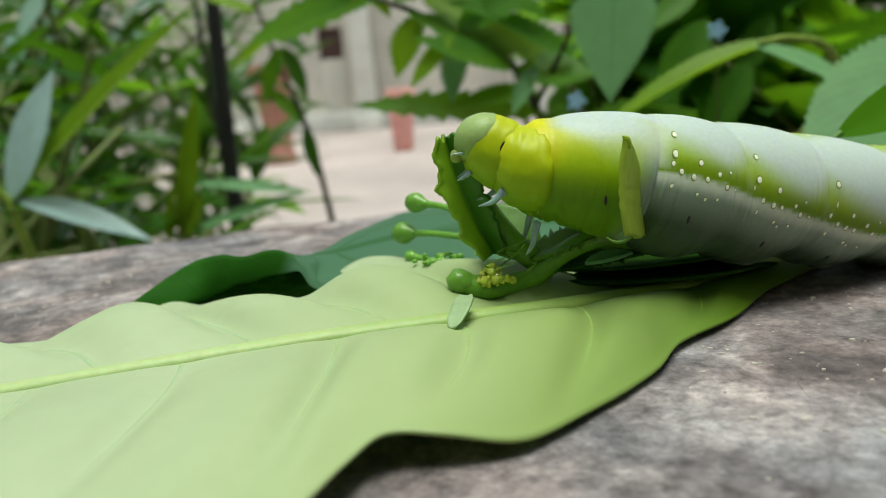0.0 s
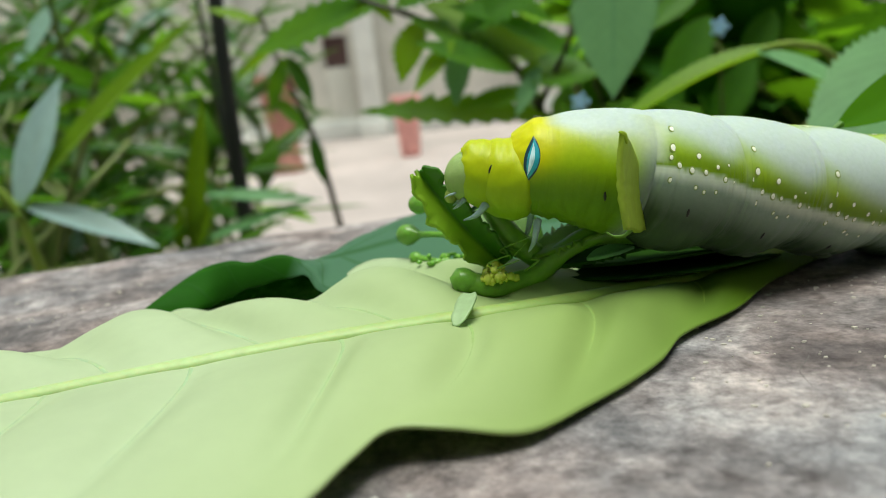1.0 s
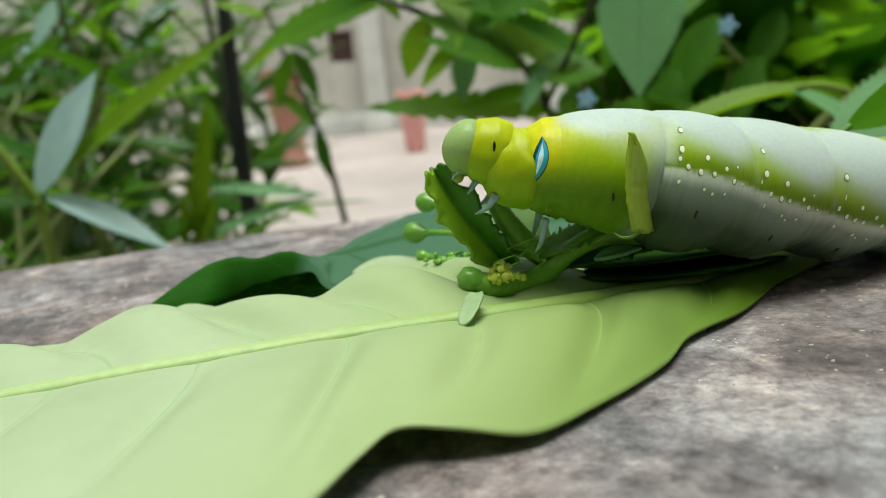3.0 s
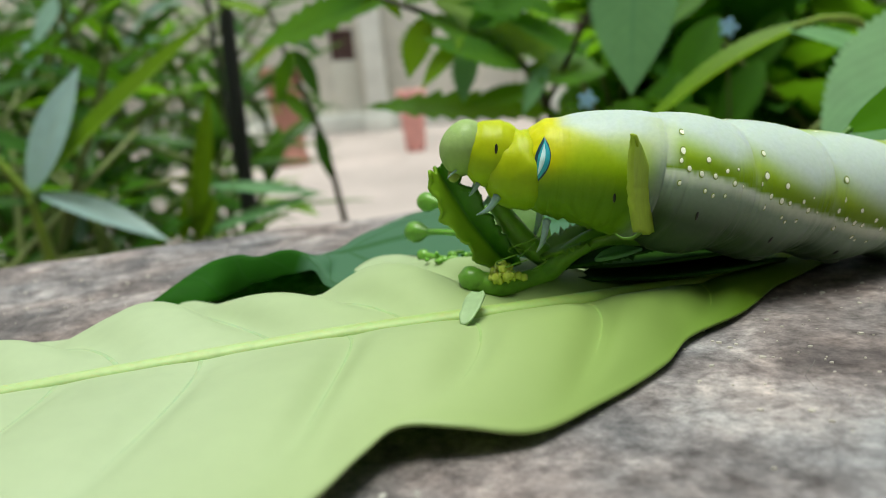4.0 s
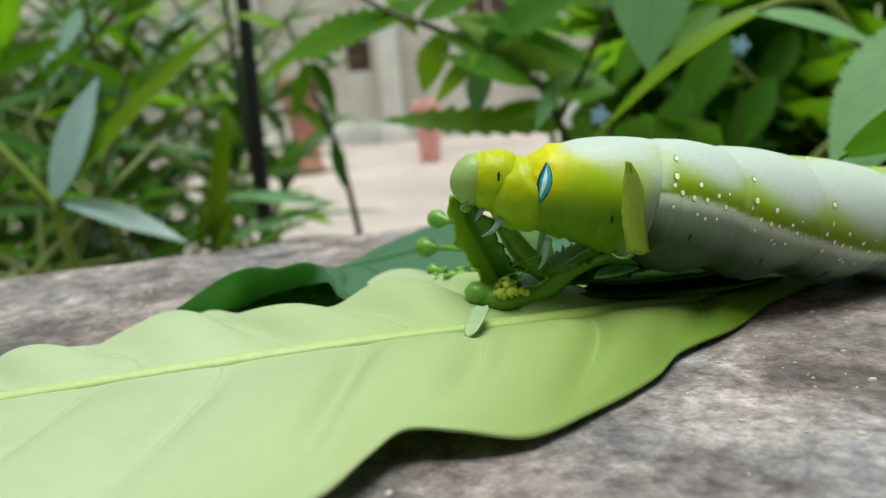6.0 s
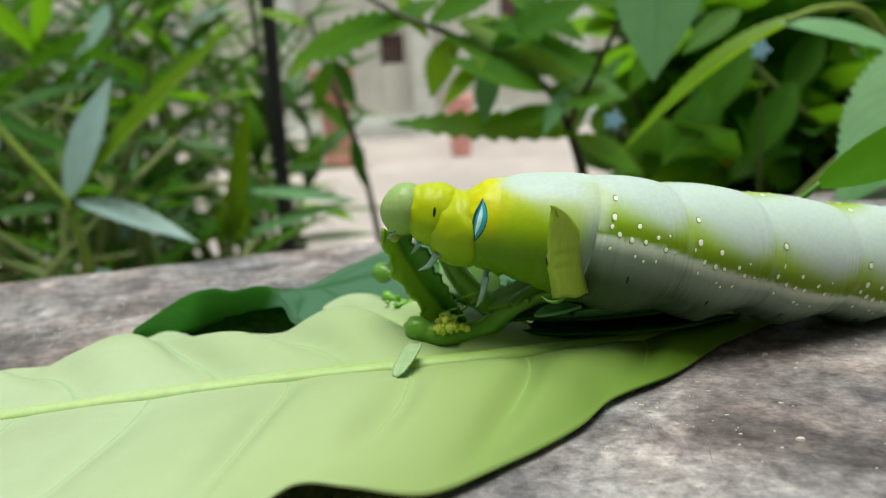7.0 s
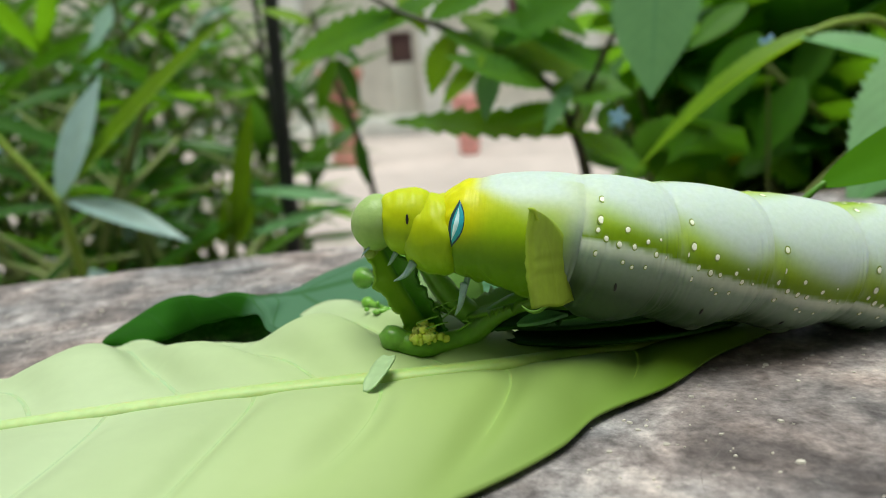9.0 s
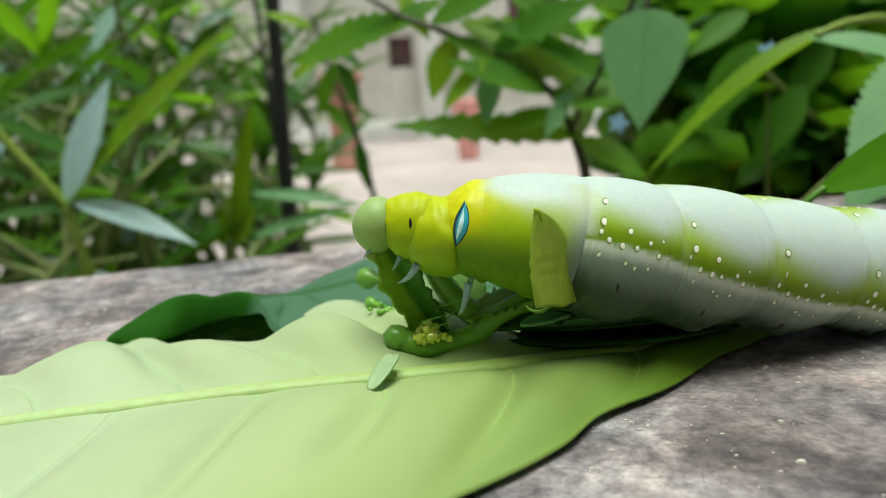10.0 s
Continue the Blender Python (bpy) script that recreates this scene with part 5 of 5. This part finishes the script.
def build_right_plant():
    p = thing("toothed_shrub", (60, 330, GROUND), "shrub with toothed green leaves overhanging the ledge", "shrub")
    part("stem", tube([(60, 340, GROUND), (62, 335, -150), (45, 322, -20), (35.7, 310, 17.5), (24.8, 310, 36.7), (-11, 312, 59), (-36, 316, 71), (-70, 325, 95)], [5, 4, 2.6, 1.7, 1.5, 1.3, 1.1, 0.8], 40, 8), M_TWIG, p)
    part("stem", tube([(62, 335, -150), (90, 300, -60), (128, 270, 0), (150, 262, 20), (175, 258, 60)], [4, 3, 2.2, 1.8, 1.2], 24, 8), M_STEM, p)
    part("twig", tube([(35.7, 310, 17.5), (58, 292, 62), (60, 270, 70), (58, 256, 58)], [1.2, 1.1, 1.0, 0.8], 20, 8), M_TWIG, p)
    part("twig", tube([(150, 262, 20), (158, 264, 34), (160, 262, 42)], [1.4, 1.3, 1.2], 12, 8), M_STEM, p)
    S = dict(teeth=9, depth=0.42, rows=72, cols=9)
    plant_leaf(p, (26, 309, 37), (-14, 305, 62), 24, (0.2, -0.5, 0.8), M_SERRATE, "", arch=0.1, fold=0.15, belly=0.5, **S)
    plant_leaf(p, (28, 308, 33), (60, 300, 30), 30, (0.1, -0.6, 0.8), M_SERRATE, "", arch=0.1, fold=0.15, belly=0.5, **S)
    plant_leaf(p, (40, 308, 14), (-43, 313, 28.5), 20, (0.1, -0.7, 0.7), M_SERRATE, "dark drooping toothed leaf", arch=0.10, fold=0.2, belly=0.5, teeth=10, depth=0.5, rows=80, cols=7)
    plant_leaf(p, (38, 309, 14), (66, 300, -2), 20, (0.1, -0.5, 0.9), M_SERRATE, "", arch=0.1, fold=0.2, **S)
    plant_leaf(p, (-30, 315, 68), (-88, 322, 57), 26, (0.0, -0.75, 0.65), M_SERRATE, "", arch=0.12, fold=0.12, belly=0.5, **S)
    plant_leaf(p, (-32, 315, 69), (-60, 330, 60), 20, (0.0, -0.6, 0.7), M_LIME, "", arch=0.12, fold=0.12, belly=0.5, **S)
    plant_leaf(p, (-10, 312, 59), (-22, 305, 34), 20, (-0.5, -0.8, 0.3), M_LIME, "sunlit yellow-green toothed leaf", arch=0.1, fold=0.2, belly=0.45, **S)
    plant_leaf(p, (6, 311, 48), (0, 302, 22), 16, (-0.5, -0.8, 0.3), M_SERRATE_PALE, "", arch=0.1, fold=0.2, belly=0.45, **S)
    plant_leaf(p, (-20, 314, 65), (14, 306, 78), 22, (0.0, -0.7, 0.7), M_SERRATE, "", arch=0.1, fold=0.2, belly=0.45, **S)
    plant_leaf(p, (5, 311, 52), (46, 300, 70), 26, (0.0, -0.7, 0.7), M_SERRATE, "", arch=0.1, fold=0.2, belly=0.45, **S)
    for base, tip, w, mat in (
        ((26, 300, 33), (-12, 292, 51), 17, M_SERRATE),
        ((33, 312, 52), (2, 304, 64), 14, M_SERRATE),
        ((52, 306, 37), (18, 298, 58), 17, M_SERRATE),
        ((13, 318, 74), (46, 310, 53), 16, M_SERRATE),
        ((3, 298, 48), (-16, 290, 30), 11, M_LIME),
        ((-16, 330, 76), (-51, 322, 62), 16, M_SERRATE),
        ((34, 304, 25), (-1, 296, 22), 14, M_SERRATE),
        ((-36, 335, 81), (-22, 327, 60), 11, M_LIME),
        ((36, 302, 34), (24, 294, 16), 9, M_SERRATE_PALE),
    ):
        plant_leaf(p, base, tip, w, (0.0, -0.65, 0.75), mat, arch=0.12, fold=0.2, belly=0.45, teeth=11, depth=0.38, rows=66, cols=9)
    # large leaves that fill the shade behind the overhanging ones
    for base, tip, w, mat in (
        ((-8, 318, 65), (56, 312, 34), 30, M_BLADE),
        ((87, 410, -22), (123, 400, 18), 48, M_SERRATE),
        ((135, 430, -28), (100, 420, 7), 46, M_SERRATE),
        ((171, 420, -28), (136, 410, 14), 48, M_SERRATE),
        ((118, 440, 15), (167, 430, 38), 48, M_SERRATE),
        ((172, 450, 1), (192, 440, 36), 44, M_SERRATE),
        ((103, 460, 34), (140, 450, 60), 44, M_SERRATE),
    ):
        plant_leaf(p, base, tip, w, (0.1, -0.75, 0.65), mat, arch=0.08, fold=0.18, belly=0.45, **S)
    for base, tip, w in (
        ((135, 390, 52), (103, 378, 9), 23),
        ((160, 400, 29), (132, 388, -12), 21),
        ((180, 420, 54), (156, 408, 17), 19),
        ((112, 380, 26), (85, 368, -7), 18),
        ((123, 370, 65), (93, 358, 47), 15),
        ((158, 410, -1), (123, 398, -22), 17),
        ((94, 395, 59), (72, 383, 29), 16),
        ((150, 430, -27), (173, 418, 1), 15),
        ((109, 400, -12), (81, 388, -18), 13),
        ((194, 440, -31), (170, 428, 7), 19),
        ((137, 450, 44), (160, 438, 63), 13),
        ((89, 420, -13), (59, 408, -19), 13),
    ):
        plant_leaf(p, base, tip, w, (0.1, -0.6, 0.75), M_SERRATE, arch=0.12, fold=0.22, belly=0.42, teeth=14, depth=0.2, rows=56, cols=7)
    plant_leaf(p, (123, 400, -12), (130, 396, -7), 7, (0.1, -0.7, 0.7), M_YELLOW_LEAF, "small yellowing leaf", arch=0.1, fold=0.2)
    rng = random.Random(8)
    mats = (M_SERRATE, M_SERRATE, M_OLEANDER, M_OLEANDER)
    for n, (cx, cy, count, top) in enumerate(((190, 430, 110, 40), (290, 460, 110, 45), (180, 570, 140, 80), (130, 520, 90, 70), (330, 640, 160, 110), (150, 720, 120, 170), (420, 920, 180, 230), (900, 1500, 200, 400), (230, 480, 150, 25), (330, 540, 150, 45))):
        stems = []
        for k in range(6):
            x, y = cx + rng.uniform(-70, 90), cy + rng.uniform(-50, 50)
            stems.append([(x, y, GROUND), (x, y, GROUND + 180), (x + rng.uniform(-50, 50), y + rng.uniform(-40, 40), GROUND + 0.75 * (top - GROUND)), (x + rng.uniform(-90, 90), y + rng.uniform(-60, 60), top)])
        build_shrub("toothed_shrub", "dense shrub with dark green toothed leaves", stems, count, 95 if n < 8 else 70, 46 if n < 8 else 32, mats, 60 + n, shape=dict(teeth=9, depth=0.18, rows=18), group="toothed shrubs", clear_of=46)
    for x, y, z in ((63, 372, 16), (136, 380, 45)):
        f = thing("blue_flower", (x, y, z), "small light blue flower among the leaves", "flower")
        part("stem", tube([(x, y + 1, z), (x + 3, y + 8, z - 40), (x + 12, y + 30, z - 160), (x + 20, y + 40, GROUND)], [0.6, 0.8, 1.2, 1.8], 24, 6), M_STEM, f)
        for k in range(5):
            a = 2 * math.pi * k / 5
            b = oval(2.6, 1.5, 0.4, 8, 12)
            b.transform(Matrix.Translation((x + 2.6 * math.cos(a), y - 0.5, z + 2.6 * math.sin(a))) @ Matrix.Rotation(radians(90), 4, "X") @ Matrix.Rotation(a, 4, "Z"))
            part("petal", b, M_BLUE, f)


# ---- movement ----
HEAD_ROWS = [
    (0, 2.1, 0.6, 38, 1.1, 0.1, 22),
    (0.5, 2.4, 0.3, 38, 0.8, 0.2, 24),
    (0.65, 2.4, 0.7, 35, 0.6, 0.3, 20),
    (0.8, 0.7, -1.6, 26, 0.1, -1.0, 12),
    (1, 0.6, -3.1, 26, -0.2, -2.4, 14),
    (1.2, 0.2, -1.5, 24, -0.5, -1.1, 8),
    (1.5, 0.6, -0.4, 18, -0.1, -0.1, 8),
    (2, 0.5, -0.6, 4, 0.0, -0.4, 2),
    (2.5, -0.3, 0.1, 4, -0.4, 0.1, 0),
    (3.3, -0.4, -0.1, 0, -0.2, -0.2, 0),
    (4, -0.9, 0.0, 4, -0.3, -0.3, 0),
    (4.25, -0.5, -0.7, -4, -0.1, -0.6, -3),
    (4.5, -0.7, -1.6, -6, -0.2, -0.8, -5),
    (4.7, -0.5, 0.5, 14, -0.4, -0.5, 2),
    (5, -0.9, -0.1, 3, -0.7, -0.7, 0),
    (5.2, -0.8, -0.7, -4, -0.6, -0.8, -4),
    (5.5, -1.7, 0.4, 8, -0.9, -0.3, 2),
    (6, -0.8, -1.1, -2, -0.6, -0.8, -2),
    (6.2, -1.0, 0.0, 8, -0.6, -0.8, 0),
    (6.8, -1.8, -0.6, 0, -0.7, -0.8, 0),
    (7.5, -1.8, -0.3, 6, -0.5, -0.4, 2),
    (8, -1.8, -1.0, 2, -0.4, -0.8, 0),
    (8.5, -1.5, -1.6, -4, -0.6, -0.9, -3),
    (9, -2.1, -1.7, -6, -0.8, -1.2, -4),
    (9.5, -2.2, -2.0, -8, -0.9, -1.2, -5),
    (10, -2.6, -1.9, -8, -1.0, -1.6, -6),
]
EATEN_ROWS = [(0, -0.5, 1.2, 9), (0.6, -0.5, 1.2, 8), (1.0, 0.1, -0.2, -9), (1.5, 0.0, -0.3, -5), (2.5, 0.0, -0.6, -5), (4.0, 0.0, -0.8, -4), (4.7, 0.0, -1.2, -2), (5.5, -0.3, -2.8, 4), (6.0, -0.2, -2.4, 3), (7.5, 0.0, -1.6, -4), (8.5, 0.3, -2.2, -1), (9.5, 0.4, -2.8, 1), (10.0, 0.4, -2.8, 1)]
# sway: seconds, shift along x and z in millimetres, lean in degrees
FROND_ROWS = [(0, -5, -21, 10), (0.5, -6, -20, 10), (1, -6, -26, 12), (1.5, -9, -26, 12), (1.8, -10, -29, 13), (2.1, -10, -34, 14), (2.4, -7, -46, 19), (2.7, -4, -50, 22), (3.2, -2, -36, 15),
              (3.8, 3, -17, 6), (4.1, 5, -13, 5), (4.4, 5, -11, 4), (4.7, 2, -6, 2), (5, -12, -4, 5), (5.5, -11, -3, 5), (6, -7, 2, 2), (6.2, -3, 5, 0), (7.5, 0, 0, 0), (8.5, 2, -4, 0), (10, 7, 0, -2)]
BROAD_ROWS = [(0, 3, -14, 12), (1.5, 3, -14, 12), (1.8, 4, -17, 13), (2.1, 5, -22, 14), (2.4, 7, -30, 16), (2.7, 7, -30, 16), (3.2, 4, -18, 11), (3.8, 1, -6, 5), (4.7, 0, -2, 2), (5.5, -1, 0, 1), (7.5, 0, 0, 0), (10, 0, 0, 0)]
HANGING_ROWS = [(0, 0, 0, 0), (1.5, 0, 1, 0), (2.1, 2, 0, 0), (2.4, 4, 0, 0), (2.7, 7, 0, 0), (3.2, 5, 0, 0), (3.8, 3, 1, 0), (4.1, 4, 3, 0), (4.4, 6, 11, 0), (5, 5, 12, 0), (5.5, 8, 12, 0), (6.2, 6, 15, 0), (7.4, 6, 14, 0), (8, 1, 11, 0), (9, 4, 8, 0), (10, 0, 0, 0)]
SHOOT_ROWS = [(0, 0, -3, 0), (0.8, -2, 0, 1), (1.2, 0, 2, 2), (1.6, 1, 0, 3), (1.9, 1, 1, 4), (2.1, 0, 0, 5), (2.3, 3, 2, 9), (2.5, 5, 3, 16), (2.7, 6, 3, 12), (3.2, 5, 3, 7), (3.8, 3, 2, 4),
              (4.2, 1, 2, 3), (4.7, 1, 0, 2), (5.5, 1, 1, 1), (6, 2, 2, 1), (6.2, 6, 3, 1), (7.5, -3, 0, 0), (8.5, -4, 2, 0), (9.5, -2, 2, 0), (10, 0, 1, 0)]


def motions():
    base = Vector((40, 88, 0))

    def local(at, dx, dz, turn, dy=0.0):
        p = (Vector(at) - base + Vector((dx, dy, dz))) * MM
        return pose(p.x, p.y, p.z, 0, turn, 0)

    walk(HEAD, [(t, local(HEAD_AT, hx, hz, ha)) for t, hx, hz, ha, *_ in HEAD_ROWS])
    walk(FORE, [(t, local(FORE_AT, fx, fz, fa)) for t, _, _, _, fx, fz, fa in HEAD_ROWS])
    walk(MID, [(t, local(MID_AT, 0.75 * fx + (1.2 if fx > 0.5 else 0), 0.5 * fz, 0.5 * fa, -1.1 if fx > 0.5 else 0)) for t, _, _, _, fx, fz, fa in HEAD_ROWS])
    foot = Vector(EATEN_AT) - Vector((3, 82, 0))
    walk(EATEN, [(t, pose((foot.x + dx) * MM, foot.y * MM, (foot.z + dz) * MM, 0, -27 + a, 0)) for t, dx, dz, a in EATEN_ROWS])
    for swaying, at, rows in ((FROND, FROND_AT, FROND_ROWS), (BROAD, BROAD_AT, BROAD_ROWS), (HANGING, HANGING_AT, HANGING_ROWS), (SHOOT, SHOOT_AT, SHOOT_ROWS)):
        walk(swaying, [(t, pose((at[0] + dx) * MM, at[1] * MM, (at[2] + dz) * MM, 0, lean, 0)) for t, dx, dz, lean in rows])


build_ledge()
build_courtyard()
build_pots()
build_post()
HEAD, FORE, MID = build_caterpillar()
build_pale_leaf()
build_dark_leaf()
EATEN = build_sprig()
build_cut_leaf()
build_crumbs()
build_grit()
SHOOT = build_near_plant()
build_hanging_shoot()
build_left_shrubs()
build_reed()
FROND = build_frond()
BROAD = build_broad_leaf()
HANGING = build_hanging_leaf()
build_bright_leaf()
build_right_plant()
motions()
